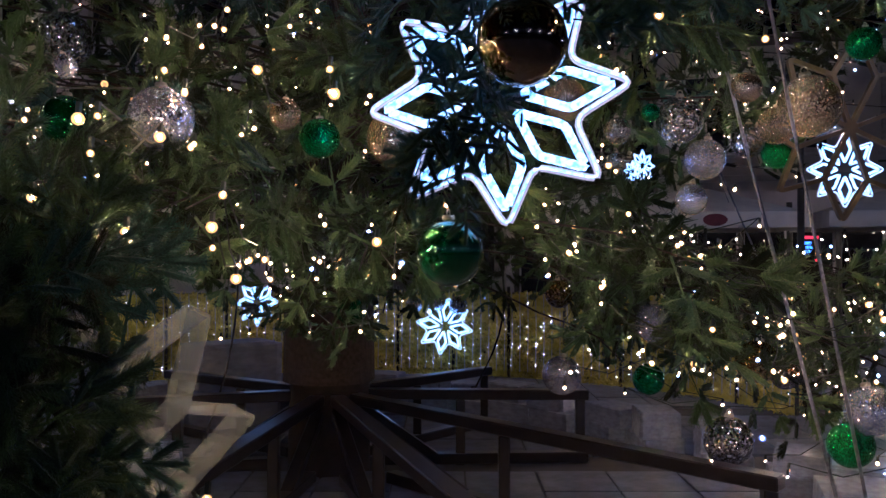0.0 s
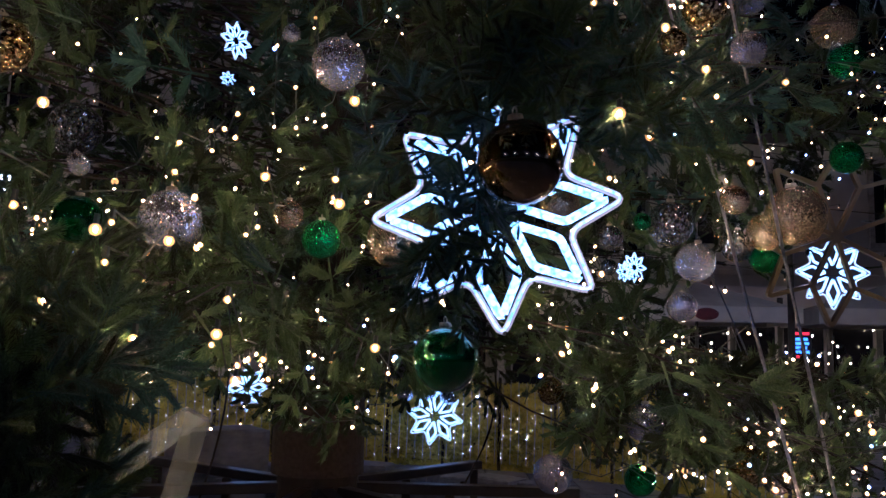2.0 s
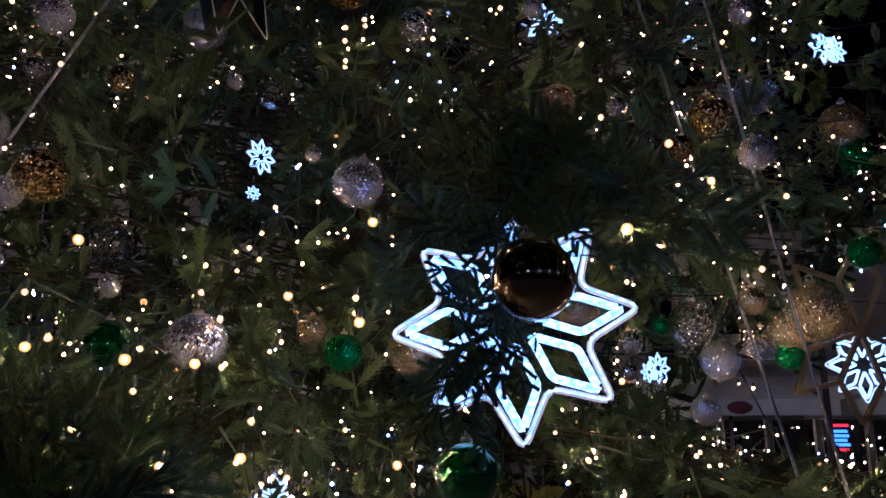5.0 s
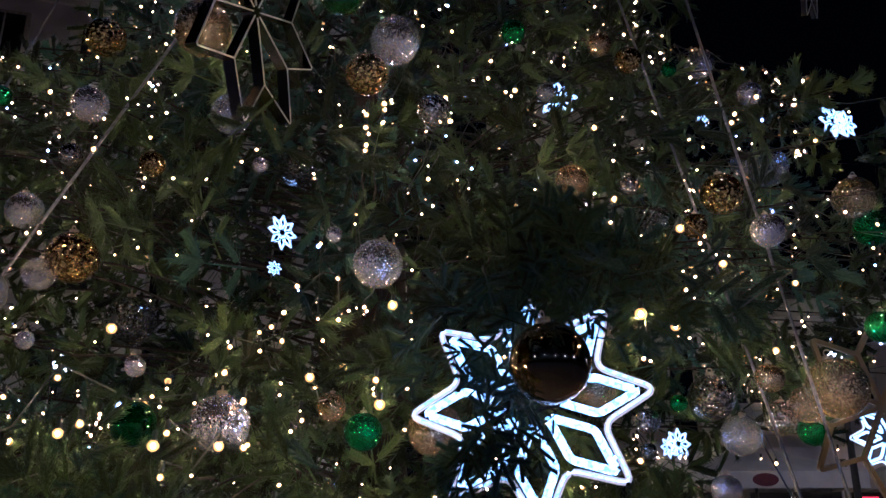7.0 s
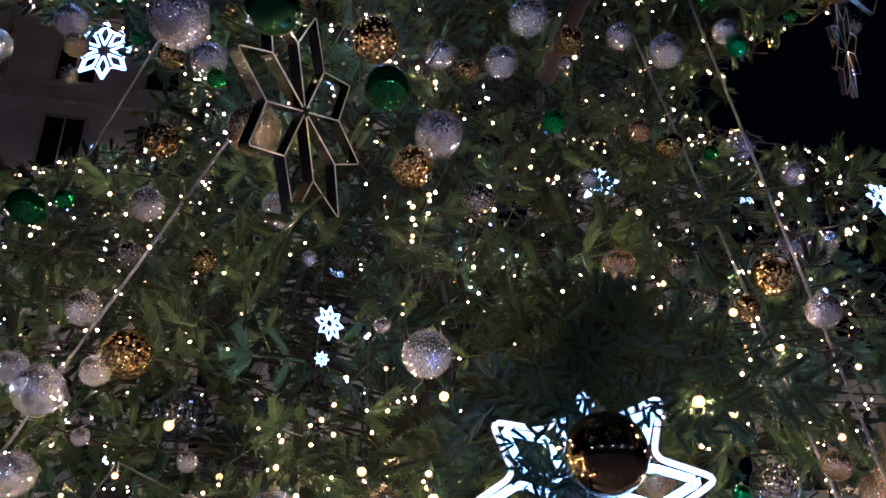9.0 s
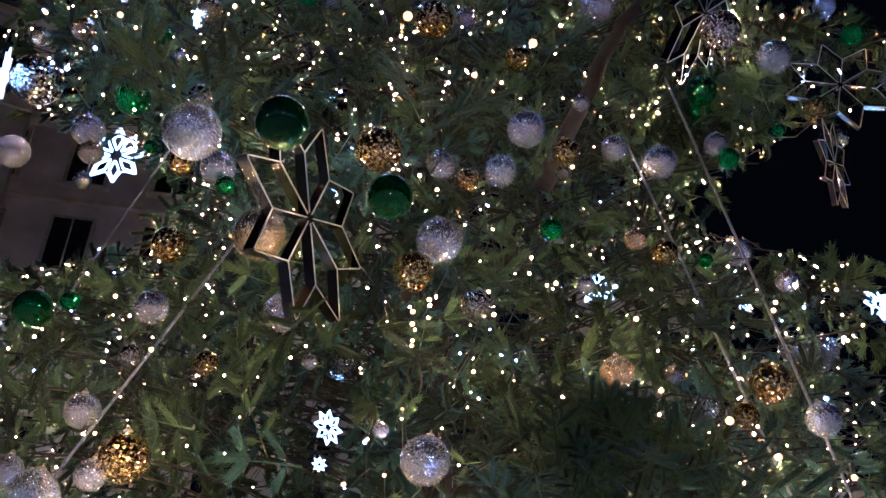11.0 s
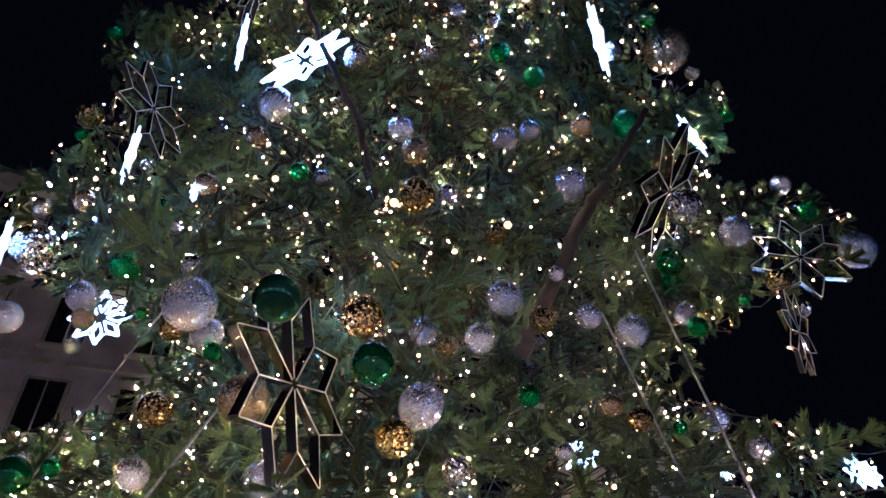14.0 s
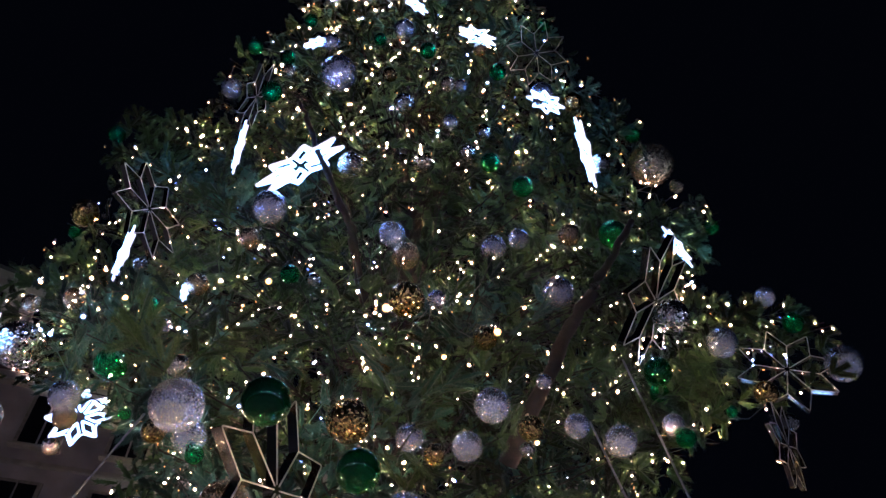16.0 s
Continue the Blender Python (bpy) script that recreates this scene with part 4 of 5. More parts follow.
trunk_line = [(0, 0, 0.0), (0.02, 0, 1.5), (-0.02, 0.01, 5), (0.02, -0.02, 11), (0, 0, 18), (0, 0, 26)]
part("trunk", tube("trunk", trunk_line, [0.31, 0.29, 0.25, 0.18, 0.1, 0.02], BARK, 14), BARK, tree, "rough brown bark trunk")
for line, r in ((((1.3, 3.55, 6.75), (1.1, 3.62, 6.4), (0.9, 3.7, 6.1), (0.72, 3.72, 5.8), (0.5, 3.85, 5.4), (0.2, 4.3, 5.0)), 0.05), (((-1.5, 3.1, 8.1), (-1.42, 3.25, 7.95), (-1.15, 3.55, 7.3), (-1.0, 3.7, 6.9), (-0.9, 4.1, 6.5)), 0.034)):
    pts = np.array(line) - [*AXIS, 0]
    pts = np.array([pts[int(u)] + (pts[min(int(u) + 1, len(pts) - 1)] - pts[int(u)]) * (u % 1) for u in np.linspace(0, len(pts) - 1.001, 22)])
    wide = np.linspace(0.5, 1.25, 22) * r * rng.uniform(0.8, 1.2, 22)
    part("limb", tube("limb", pts + rng.normal(0, 0.01, pts.shape), wide, BARK, 9), BARK, tree, "thick bare brown bough")
limb_rest, made = [], 0
for pts, r, near in limbs:
    if near and made < 260 and pts[-1][2] < 9:
        part("limb", tube("limb", pts, np.linspace(r, 0.004, len(pts)), BARK, 5), BARK, tree)
        made += 1
    else:
        limb_rest.append(tube_arrays(pts, np.linspace(r, 0.004, len(pts)), 4))
tagged(part("branchwork", raw("branchwork", *joined(limb_rest), BARK, True), BARK, tree, "thin brown branches"), kind="stuff")

# ---- string lights ----
def small_ball(r, steps=1):
    bm = bmesh.new()
    bmesh.ops.create_icosphere(bm, subdivisions=steps, radius=r)
    bm.verts.index_update()
    v = np.array([q.co[:] for q in bm.verts])
    f = np.array([[q.index for q in face.verts] for face in bm.faces])
    bm.free()
    return v, f


# glass: material of the glowing shell that draws each bulb's glare halo
def bulbs_from(pool, count, radius, material, glass, name, parent, label, single=0):
    v0, f0 = small_ball(radius)
    hulls = []
    pick = rng.permutation(len(pool))[:count] if count < len(pool) else np.concatenate([np.arange(len(pool)), rng.integers(0, len(pool), count - len(pool))])
    pieces, places = [], []
    for i in pick:
        p, d, s = pool[i]
        q = p + d * s * rng.uniform(0.38, 0.56) + [*AXIS, 0.0] + np.array([0, 0, rng.uniform(-0.07, 0.02)])
        if outside(q - [*AXIS, 0.0], -0.4):
            continue
        grow_by = min(1.7, max(0.3, rng.lognormal(-0.5, 0.5)))
        pieces.append((v0 * grow_by * (1, 1, 1.3) + q, f0))
        hulls.append((v0 * 3.0 * grow_by + q, f0))
        places.append(q)
    if single:
        near_first = sorted(range(len(places)), key=lambda i: np.linalg.norm(places[i] - (0, -0.2, 1.7)))[:single]
        v1, f1 = small_ball(radius, 2)
        core = raw("bulb", v1 * (1, 1, 1.3), f1, material, True)
        hull = raw("bulb_glass", v1 * 3.0, f1, glass, True)
        for i in near_first:
            one = part("bulb", core, None, parent)
            one.matrix_basis = Matrix.Translation(places[i]) @ Matrix.Scale(rng.uniform(0.6, 1.3), 4)
            part("bulb_glass", hull, None, one)
        gone = set(near_first)
        pieces = [q for i, q in enumerate(pieces) if i not in gone]
        hulls = [q for i, q in enumerate(hulls) if i not in gone]
    ob = part(name, raw(name, *joined(pieces), material, True), material, parent, label)
    tagged(ob, kind="stuff")
    tagged(part("bulb_glass", raw("bulb_glass", *joined(hulls), glass, True), glass, parent), kind="stuff")
    return places


lights = thing("string_lights", "warm white string lights wound through the fir branches", "string lights")
warm_places = bulbs_from(outer, 4200, 0.0035, WARM, WARMHALO, "bulb", lights, "small warm white glowing bulbs", 230)
warm_places += bulbs_from([q for q in near_sprigs + fine_rest if (q[0][2] > 1.6 or rng.random() < 0.14) and not (abs(q[0][0] + AXIS[0] - 0.25) < 0.3 and q[0][1] + AXIS[1] < 2.7)], 64, 0.0042, WARM, WARMHALO, "bulb", lights, "warm white glowing bulbs on the lower boughs", 50)
bulbs_from(far_sprigs, 350, 0.0055, WARM, WARMHALO, "bulb", lights, "warm white bulbs of the rear crown")
bulbs_from(outer, 380, 0.0042, COOL, COOLHALO, "bulb", lights, "cool blue-white glowing bulbs")
holder = [tube_arrays([q + (0, 0, 0.012), q + (0.002, 0, 0.035)], 0.007, 5) for q in warm_places]
tagged(part("lamp_holder", raw("lamp_holder", *joined(holder), CABLE), CABLE, lights, "dark green lamp holders"), kind="stuff")
strands = []
order = sorted(range(len(warm_places)), key=lambda i: (round(warm_places[i][2] / 0.4), math.atan2(*(warm_places[i][:2] - AXIS))))
for i, j in zip(order, order[1:]):
    a, b = warm_places[i] + (0, 0, 0.035), warm_places[j] + (0, 0, 0.035)
    if np.linalg.norm(a - b) < 0.7:
        strands.append(tube_arrays([a, (a + b) / 2 - (0, 0, 0.06), b], 0.003, 3))
tagged(part("cable", raw("cable", *joined(strands), CABLE), CABLE, lights, "thin dark green cable"), kind="stuff")


# ---- guy wires ----
def guy_wire(a, b, r=0.0075):
    ob = thing("guy_wire", "braided grey steel guy wire that stays the tree", "cable", "guy wires", at=Matrix.Translation(b))
    a, b = np.array(a), np.array(b)
    line = [a + (b - a) * u - b for u in np.linspace(0, 1, 5)]
    part("strand", tube("strand", line, r, STEEL, 8), STEEL, ob)
    d = (a - b) / np.linalg.norm(a - b)
    part("turnbuckle", tube("turnbuckle", [d * 0.2, d * 0.25, d * 0.5, d * 0.55], [r, 0.024, 0.024, r], STEEL, 8), STEEL, ob, "zinc turnbuckle")
    part("ground_anchor", boxed((0.12, 0.12, 0.05), (0, 0, 0.02), bevel=0.01), IRON, ob)


guy_wire((0.78, 4.11, 5.19), (1.63, 2.99, 0.02))
guy_wire((1.03, 3.80, 5.48), (1.79, 3.19, 0.02))
guy_wire((-2.07, 3.40, 4.82), (-12.61, 13.11, 0.02))
guy_wire((-1.55, 3.39, 4.12), (-3.45, 2.92, 0.02))
guy_wire((0.60, 6.44, 6.46), (9.26, 22.76, 0.02))
guy_wire((2.27, 6.59, 2.29), (3.76, 7.87, 0.02))


# ---- the stand under the tree ----
stand = thing("tree_stand", "dark steel and timber stand with radial beams and braces", "tree stand", at=Matrix.Translation((AXIS[0], AXIS[1], 0)))
sleeve = bmesh.new()
bmesh.ops.create_cone(sleeve, cap_ends=True, segments=10, radius1=0.25, radius2=0.25, depth=0.66, matrix=Matrix.Translation((0, 0, 0.33)))
part("sleeve", sleeve, IRON, stand, "black steel sleeve")
wrap = bmesh.new()
bmesh.ops.create_cone(wrap, cap_ends=False, segments=24, radius1=0.345, radius2=0.335, depth=0.62, matrix=Matrix.Translation((0, 0, 0.98)))
part("coir_wrap", wrap, WRAP, stand, "brown coir wrap", True)
for a in (150, 166, 190, 204):
    for zz in (0.2, 0.45):
        x, y = 0.27 * math.sin(math.radians(a + 16)), 0.27 * math.cos(math.radians(a + 16))
        bolt = bmesh.new()
        bmesh.ops.create_icosphere(bolt, subdivisions=1, radius=0.022, matrix=Matrix.Translation((x, y, zz)))
        part("bolt", bolt, BOLT, stand)


def timber(p, q, w, h, name, r):
    """A squared timber from p to q with eased edges."""
    p, q = Vector(p), Vector(q)
    m = (q - p).to_track_quat("X", "Z").to_matrix().to_4x4()
    return part(name, boxed(((q - p).length, w, h), (p + q) / 2, m, 0.008), r, stand)


for deg, length in ((132.5, 3.35), (160, 2.8), (84, 2.0), (40, 2.0), (-8, 2.0), (-52, 2.1), (-100, 2.2), (-171, 2.3)):
    d = Vector((math.sin(math.radians(deg)), math.cos(math.radians(deg)), 0))
    up = Vector((0, 0, 1))
    timber(d * 0.2 + up * 0.56, d * length + up * 0.52, 0.11, 0.075, "beam", WOOD)
    timber(d * 0.2 + up * 0.5, d * (length * 0.42) + up * 0.04, 0.09, 0.07, "brace", WOOD)
    timber(d * (length * 0.5) + up * 0.5, d * (length * 0.5) + up * 0.0, 0.07, 0.07, "post", IRON)
    timber(d * (length - 0.06) + up * 0.5, d * (length - 0.06) + up * 0.0, 0.07, 0.07, "post", IRON)
    timber(d * (length * 0.2) + up * 0.06, d * length + up * 0.04, 0.1, 0.08, "foot_beam", WOOD)

# black power cables that hang from the boughs to the stand
for a, b, sag in (((0.42, 6.6, 1.75), (0.24, 6.5, 0.5), 0.16), ((-1.75, 6.9, 1.6), (-1.95, 6.6, 0.1), 0.08)):
    a, b = np.array(a), np.array(b)
    line = [a + (b - a) * u + np.array([sag * math.sin(math.pi * u), 0, 0]) for u in np.linspace(0, 1, 9)]
    lead = thing("power_cable", "black rubber power cable hanging to the stand", "cable", at=Matrix.Translation(b))
    part("lead", tube("lead", [q - b for q in line], 0.009, IRON, 6), IRON, lead)
    part("plug", tube("plug", [(0, 0, -0.04), (0, 0, 0.05)], 0.02, IRON, 8), IRON, lead)

# ---- ring of stone blocks ----
def stone_mesh(seed):
    g = random.Random(seed)
    bm = boxed((1, 1, 1), bevel=0.05)
    for v in bm.verts:
        v.co += Vector((g.uniform(-0.03, 0.03), g.uniform(-0.03, 0.03), g.uniform(-0.03, 0.03)))
    return mesh_of("stone_block", bm, STONE)


STONES = [stone_mesh(i) for i in range(5)]


def stone(x, y, z, l, w, h, turn, tilt=0.0):
    ob = tagged(new("stone_block", STONES[rng.integers(5)]), "pale grey cast stone block stacked round the stand", "stone block", "stone ring")
    ob.matrix_basis = pose(x, y, z + h / 2, tilt, 0, turn) @ Matrix.Diagonal((l, w, h, 1))


deg = -175.0
while deg < 175:
    r = 2.35 + 1.25 * math.exp(-(((deg - 122) / 34) ** 2)) + 0.35 * math.exp(-(((deg + 90) / 40) ** 2)) + rng.uniform(-0.06, 0.06)
    if abs(deg) < 150:
        a = math.radians(deg)
        x, y = AXIS[0] + r * math.sin(a), AXIS[1] + r * math.cos(a)
        l = rng.uniform(0.42, 0.62)
        h = rng.uniform(0.19, 0.24)
        stone(x, y, -0.02, l, 0.34, h, -deg + rng.uniform(-6, 6))
        if rng.random() < 0.97:
            stone(x + rng.uniform(-0.06, 0.06), y + rng.uniform(-0.06, 0.06), h - 0.035, l * rng.uniform(0.75, 1.0), 0.32, rng.uniform(0.16, 0.22), -deg + rng.uniform(-14, 14))
        deg += math.degrees((l + 0.03) / r)
    else:
        deg += 5
stone(-2.05, 7.75, 0.36, 0.8, 0.6, 0.42, 35)
stone(-2.1, 7.8, -0.02, 0.9, 0.7, 0.4, 30)
stone(-1.95, 4.9, -0.02, 0.7, 0.6, 0.42, 20)

# ---- paving ----
def piece(name, mesh, m, parent):
    ob = new(name, mesh)
    ob.parent = parent
    ob.matrix_basis = m
    return ob


slab_mesh = mesh_of("slab", boxed((1, 1, 1), bevel=0.02), SLAB)
cobble_mesh = mesh_of("cobble", boxed((1, 1, 1), bevel=0.14), COBBLE)
for i in range(-9, 11):
    for j in range(0, 14):
        x, y = i * 0.52 - 0.1, 2.6 + j * 0.52
        if j % 4 == 3:
            continue
        piece("slab", slab_mesh, pose(x, y, -0.02 + rng.uniform(-0.003, 0.003), 0, 0, 0) @ Matrix.Diagonal((0.505, 0.505, 0.06, 1)), ground)
rest = []
cube = np.array([(x, y, z) for x in (-0.25, 0.25) for y in (-0.25, 0.25) for z in (-0.05, 0.01)])
cube_faces = np.array([(0, 1, 3, 2), (4, 6, 7, 5), (0, 4, 5, 1), (2, 3, 7, 6), (1, 5, 7, 3), (0, 2, 6, 4)])
for i in range(-30, 31):
    for j in range(-24, 40):
        if not (-9 <= i <= 10 and 0 <= j < 14):
            rest.append((cube + (i * 0.52 - 0.1, 2.6 + j * 0.52, rng.uniform(-0.004, 0.0)), cube_faces))
tagged(part("paving", raw("paving", *joined(rest), SLAB), SLAB, ground, "grey paving slabs of the square"), kind="stuff")
for j in (3, 7, 11):
    for c in range(3):
        for i in range(70):
            if i < 100 and j == 3:
                piece("cobble", cobble_mesh, pose(-4.6 + i * 0.15, 2.45 + j * 0.52 + c * 0.15, -0.022 + rng.uniform(-0.006, 0.006), 0, 0, rng.uniform(-5, 5)) @ Matrix.Diagonal((0.13, 0.13, 0.06, 1)), ground)

# ---- tinsel fence behind the tree ----
def tinsel_panel(a0, a1, r):
    mid = math.radians((a0 + a1) / 2)
    ob = thing("tinsel_fence", "gold tinsel fence panel with hanging light strings", "fence", "tinsel fence", at=Matrix.Translation((AXIS[0] + r * math.sin(mid), AXIS[1] + r * math.cos(mid), 0)))
    base = np.array([AXIS[0] + r * math.sin(mid), AXIS[1] + r * math.cos(mid), 0])
    n = 6000
    a = np.radians(rng.uniform(a0, a1, n))
    rr = r + rng.normal(0, 0.04, n)
    p = np.stack([AXIS[0] + rr * np.sin(a), AXIS[1] + rr * np.cos(a), (rng.integers(0, 14, n) + 0.5 + rng.normal(0, 0.17, n)) * 0.08 + 0.012 * np.sin(a * 160)], 1) - base
    u = rng.normal(0, 1, (n, 3)) * (0.7, 0.5, 0.7)
    u *= 0.045 / np.linalg.norm(u, axis=1)[:, None]
    w = rng.normal(0, 1, (n, 3))
    w *= 0.006 / np.linalg.norm(w, axis=1)[:, None]
    v = np.stack([p - u - w, p - u + w, p + u + w, p + u - w], 1).reshape(-1, 3)
    f = np.arange(4 * n).reshape(n, 4)
    tagged(part("tinsel", raw("tinsel", v, f, TINSEL), TINSEL, ob, "glossy gold tinsel strips"), kind="stuff")
    arc = [np.array([AXIS[0] + (r + 0.12) * math.sin(math.radians(q)), AXIS[1] + (r + 0.12) * math.cos(math.radians(q)), 0]) - base for q in np.linspace(a0, a1, 6)]
    back_v = np.array([q + (0, 0, h) for q in arc for h in (0.0, 1.12)])
    back_f = [(2 * i, 2 * i + 2, 2 * i + 3, 2 * i + 1) for i in range(5)]
    part("backing", raw("backing", back_v, back_f, IRON), IRON, ob, "dark backing sheet")
    for q in (a0, a1):
        e = np.array([AXIS[0] + (r - 0.04) * math.sin(math.radians(q)), AXIS[1] + (r - 0.04) * math.cos(math.radians(q)), 0]) - base
        part("post", tube("post", [e, e + (0, 0, 1.2)], 0.022, IRON, 8), IRON, ob)
    v0, f0 = small_ball(0.003)
    for q in np.linspace(a0 + 0.6, a1 - 0.6, 7):
        e = np.array([AXIS[0] + (r - 0.08) * math.sin(math.radians(q)), AXIS[1] + (r - 0.08) * math.cos(math.radians(q)), 0]) - base
        part("light_string", tube("light_string", [e + (0, 0, 0.1), e + (0.01, 0, 0.7), e + (0, 0, 1.14)], 0.005, PLASTIC, 5), PLASTIC, ob, "pale vertical light string")
        pieces = [(v0 + e + (rng.normal(0, 0.012), -0.01, h), f0) for h in np.sort(rng.uniform(0.12, 1.1, 5))]
        tagged(part("string_bulb", raw("string_bulb", *joined(pieces), FROST), FROST, ob), kind="stuff")


for a0 in range(-42, 66, 9):
    tinsel_panel(a0, a0 + 9, 4.85)


# ---- the far side of the square ----
def parasol(x, y, size, h, turn):
    ob = thing("parasol", "large square cream canvas parasol over a terrace", "parasol", "terrace parasols", at=pose(x, y, 0, 0, 0, turn))
    s = size / 2
    top, low = h + 0.75, h + 0.12
    bm = bmesh.new()
    c = bm.verts.new((0, 0, top))
    ringv = [bm.verts.new(q) for q in ((-s, -s, low), (0, -s, low + 0.04), (s, -s, low), (s, 0, low + 0.04), (s, s, low), (0, s, low + 0.04), (-s, s, low), (-s, 0, low + 0.04))]
    for i in range(8):
        bm.faces.new((ringv[i], ringv[(i + 1) % 8], c))
    part("canopy", bm, CANVAS, ob)
    for k in range(4):
        v = part("valance", boxed((size, 0.012, 0.3), (0, -s, h)), CANVAS, ob)
        v.matrix_basis = pose(0, 0, 0, 0, 0, 90 * k)
        b = bmesh.new()
        bmesh.ops.create_cone(b, cap_ends=True, segments=20, radius1=0.2, radius2=0.2, depth=0.012, matrix=Matrix.Translation((0, -s - 0.012, h + 0.0)) @ pose(0, 0, 0, 90) @ Matrix.Diagonal((1.15, 0.6, 1, 1)))
        e = part("badge", b, BADGE, ob, "maroon oval printed badge")
        e.matrix_basis = pose(0, 0, 0, 0, 0, 90 * k)
    part("pole", tube("pole", [(0, 0, 0), (0, 0, top)], 0.035, DARKMETAL, 10), DARKMETAL, ob)
    for q in ((-s, -s), (s, -s), (s, s), (-s, s)):
        part("rib", tube("rib", [(0, 0, top - 0.06), (q[0], q[1], low - 0.02)], 0.012, DARKMETAL, 5), DARKMETAL, ob)
    part("foot", boxed((0.8, 0.8, 0.1), (0, 0, 0.05), bevel=0.02), STONE, ob)


for x, y in ((5.6, 17.2), (9.3, 16.4), (13.0, 15.6), (17.0, 14.6)):
    parasol(x, y, 3.5, 2.3, -12)


def building(name, label, x, y, turn, width, depth, height, wall, storeys, bays, cornice=True, balustrade=False):
    """A town house seen from its front, which looks along its own -y."""
    ob = thing(name, label, "building", "houses round the square", at=pose(x, y, 0, 0, 0, turn))
    part("wall", boxed((width, depth, height), (0, depth / 2, height / 2)), wall, ob)
    part("roof", boxed((width + 0.3, depth + 0.3, 0.35), (0, depth / 2, height + 0.18)), ROOF, ob)
    if cornice:
        part("cornice", boxed((width + 0.7, 0.6, 0.45), (0, -0.1, height - 0.25), bevel=0.06), CORNICE, ob)
    sh = height / storeys
    for s in range(storeys):
        if s:
            part("string_course", boxed((width + 0.1, 0.16, 0.2), (0, -0.05, s * sh), bevel=0.03), CORNICE, ob)
        for b in range(bays):
            bx = (b + 0.5) * width / bays - width / 2
            w, h = width / bays * 0.42, sh * 0.56
            win = part("window", boxed((w + 0.3, 0.14, h + 0.3), (bx, -0.03, (s + 0.5) * sh), bevel=0.02), FRAME, ob)
            part("pane", boxed((w * 0.47, 0.05, h), (bx - w * 0.26, -0.1, (s + 0.5) * sh)), PANE, win)
            part("pane", boxed((w * 0.47, 0.05, h), (bx + w * 0.26, -0.1, (s + 0.5) * sh)), PANE, win)
            part("sill", boxed((w + 0.5, 0.3, 0.1), (bx, -0.15, (s + 0.5) * sh - h / 2 - 0.2), bevel=0.02), CORNICE, win)
    if balustrade:
        part("handrail", boxed((width, 0.3, 0.18), (0, 0.1, height + 1.25), bevel=0.03), CORNICE, ob)
        xx = -width / 2 + 0.2
        while xx < width / 2:
            part("baluster", tube("baluster", [(xx, 0.1, height + 0.35), (xx, 0.1, height + 0.6), (xx, 0.1, height + 0.85), (xx, 0.1, height + 1.2)], [0.07, 0.13, 0.08, 0.08], CORNICE, 8), CORNICE, ob)
            xx += 0.38
    return ob


building("town_house", "brown stone town house with dark windows", -15.0, 24.0, 18, 26, 12, 23, DARKWALL, 6, 8)
building("town_house", "pale corner house with a balustraded roof", 3.6, 29.5, -6, 6.5, 10, 20.4, PLASTER, 5, 3, True, True)
building("town_house", "low pale house behind the terrace", 16.5, 23.0, -14, 20, 12, 8, PLASTER, 2, 7)
building("corner_tower", "slim pale corner tower with a stone cornice", -19.5, 20.5, 35, 3.2, 3, 26.5, PLASTER, 6, 1)

# terrace front with columns and a lit sign
terrace = thing("terrace", "dark glazed terrace front with slim columns", "terrace", at=pose(9.5, 19.5, 0, 0, 0, -12))
part("back_wall", boxed((16, 0.2, 3.2), (0, 0, 1.6)), DARKWALL, terrace)
for i in range(-7, 8):
    part("column", tube("column", [(i * 1.1, -0.3, 0), (i * 1.1, -0.3, 2.9)], 0.07, DARKMETAL, 8), DARKMETAL, terrace)
    part("pane", boxed((0.9, 0.04, 2.2), (i * 1.1 + 0.55, -0.14, 1.3)), PANE, terrace)
SIGNBLUE = glowing("sign_blue_glow", (0.12, 0.35, 1.0), 2.4)
SIGNRED = glowing("sign_red_glow", (1.0, 0.04, 0.06), 1.6)
sign = thing("led_sign", "small glowing red and blue LED sign on the terrace", "sign", at=pose(7.78, 17.11, 1.76, 0, 0, -12))
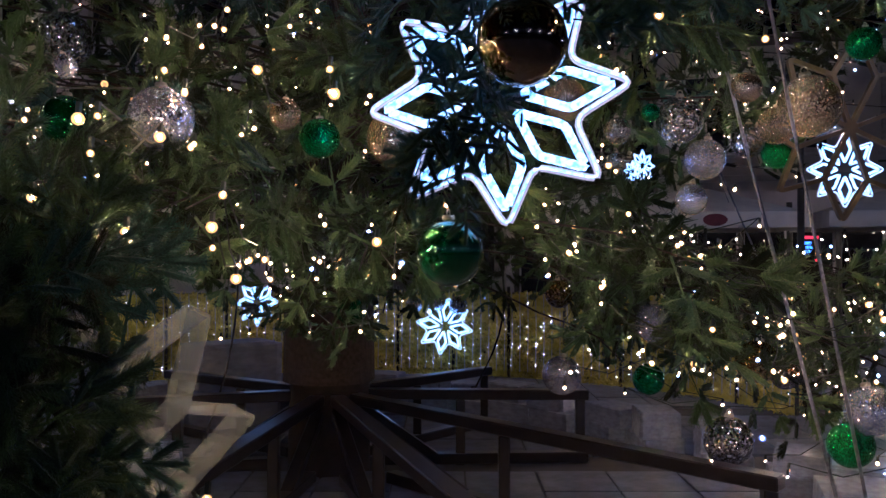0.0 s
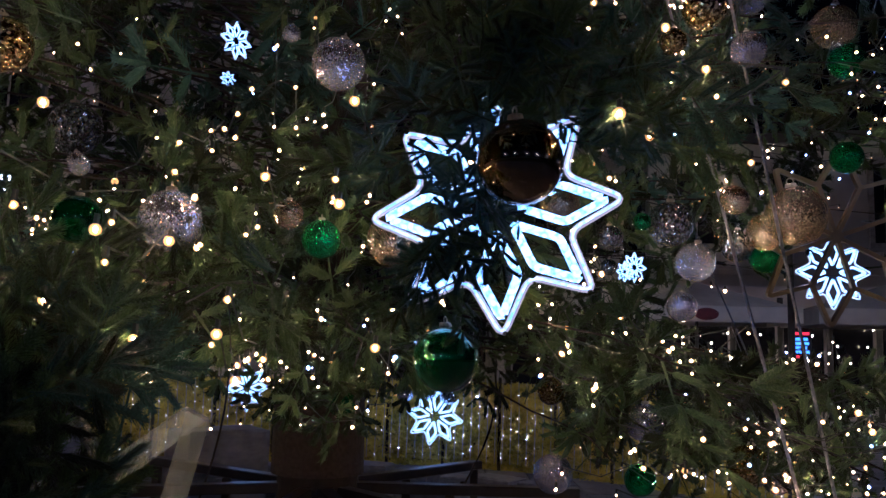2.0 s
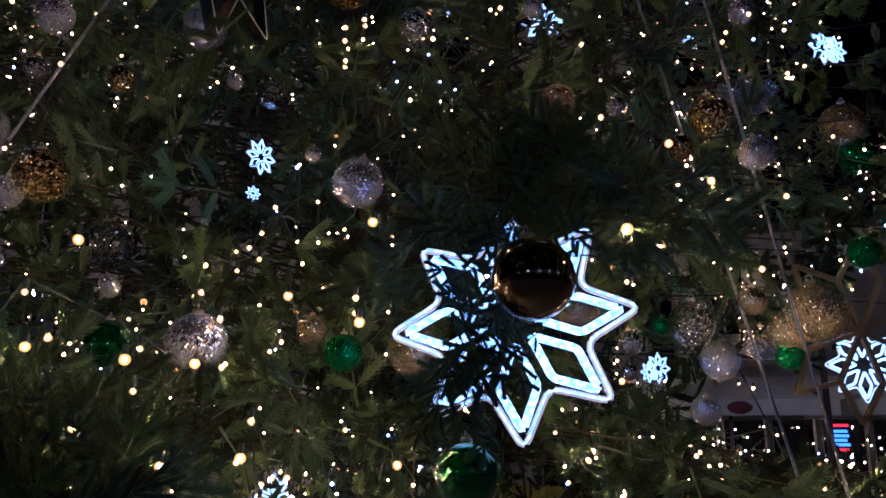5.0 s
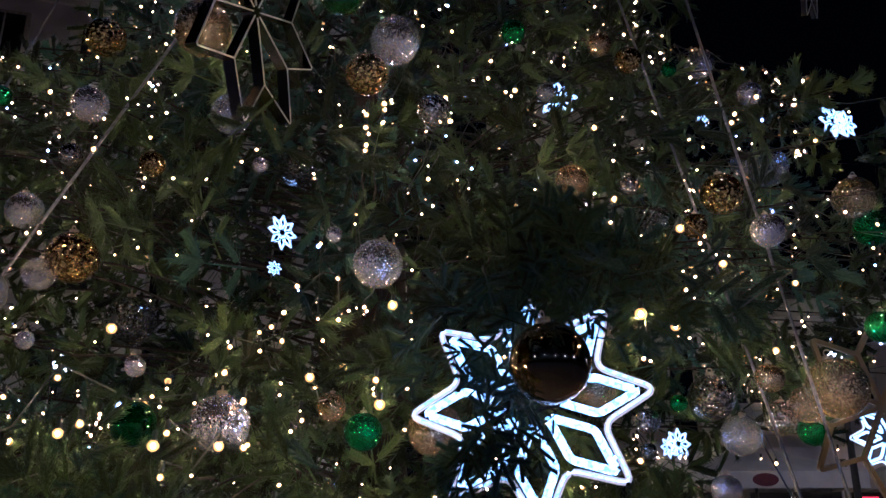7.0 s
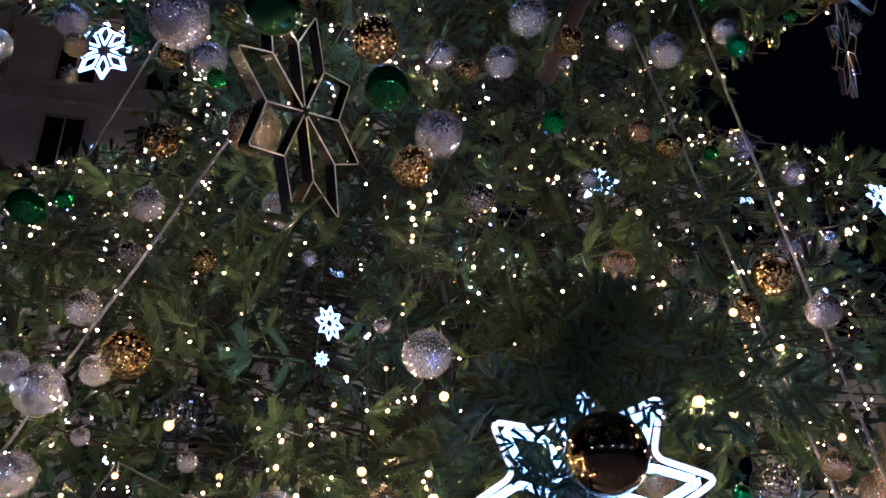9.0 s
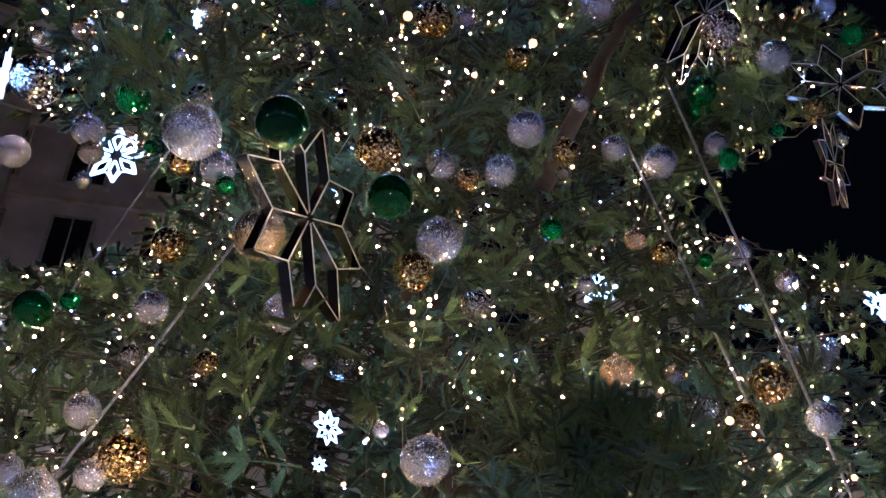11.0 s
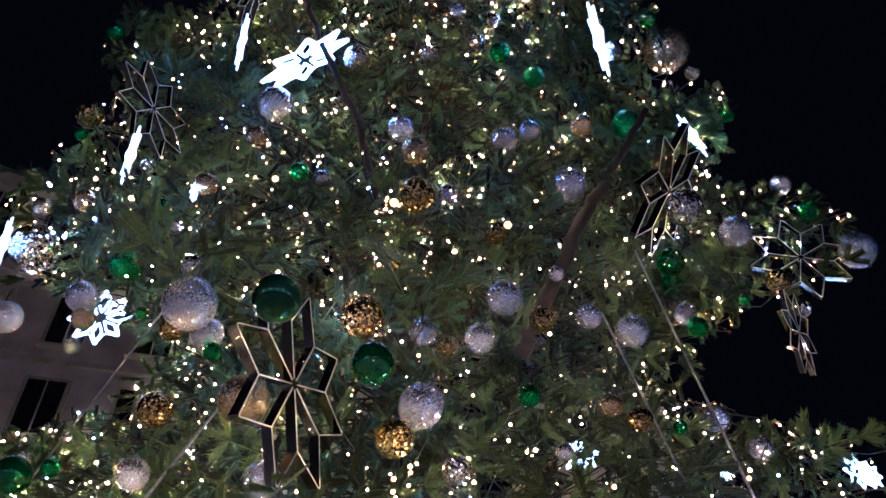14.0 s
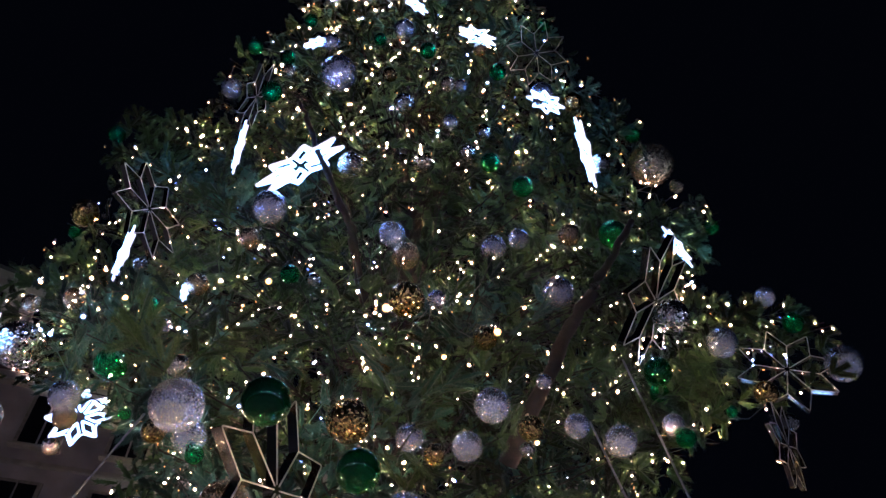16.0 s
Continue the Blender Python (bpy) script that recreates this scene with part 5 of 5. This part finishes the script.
part("panel", boxed((0.46, 0.05, 0.66), (0, 0.04, 0), bevel=0.01), IRON, sign)
for k, (w, zz, mt) in enumerate(((0.36, 0.24, SIGNRED), (0.3, 0.12, SIGNBLUE), (0.34, 0.03, SIGNBLUE), (0.26, -0.06, SIGNBLUE), (0.36, -0.15, SIGNBLUE), (0.3, -0.25, SIGNRED))):
    part("text_bar", boxed((w, 0.02, 0.06), (0, -0.0, zz)), mt, sign)
fairy = thing("terrace_lights", "small warm fairy lights inside the terrace", "string lights")
v0, f0 = small_ball(0.02)
pieces = []
for _ in range(60):
    u = rng.uniform(-6, 6)
    q = pose(9.5, 19.5, 0, 0, 0, -12) @ Vector((u, -0.5, rng.uniform(1.2, 2.3)))
    pieces.append((v0 + np.array(q[:]), f0))
tagged(part("bulb", raw("bulb", *joined(pieces), DIM), DIM, fairy), kind="stuff")

# ---- street lamps on the near side of the square, and four added out of view ----
LAMPGLOW = glowing("street_lamp_glow", (0.78, 0.88, 1.0), STREET)


def street_lamp(x, y, h):
    ob = thing("street_lamp", "unseen cast iron street lamp with a pale glass globe, there for its light", "street lamp", "street lamps", at=pose(x, y, 0))
    part("post", tube("post", [(0, 0, 0), (0, 0, 0.5), (0, 0, 0.6), (0, 0, h - 0.2)], [0.13, 0.1, 0.06, 0.045], DARKMETAL, 10), DARKMETAL, ob)
    globe = bmesh.new()
    bmesh.ops.create_icosphere(globe, subdivisions=2, radius=0.17, matrix=Matrix.Translation((0, 0, h)))
    part("globe", globe, LAMPGLOW, ob, "glowing glass globe", True)
    part("finial", tube("finial", [(0, 0, h + 0.16), (0, 0, h + 0.24), (0, 0, h + 0.36)], [0.09, 0.07, 0.01], DARKMETAL, 8), DARKMETAL, ob)


for x, y in ((-9, -7.5), (-3.5, -9), (2.5, -9.2), (8, -8), (13, -4)):
    street_lamp(x, y, 4.2)
# added beyond both sides of the view, to brighten the parasols and left facade
street_lamp(16.5, 9.5, 4.2)
street_lamp(-15.0, 9.0, 4.2)
# added behind the foliage, to light the stones and tinsel from the back
street_lamp(5.6, 12.6, 4.0)
street_lamp(-6.8, 12.6, 4.0)
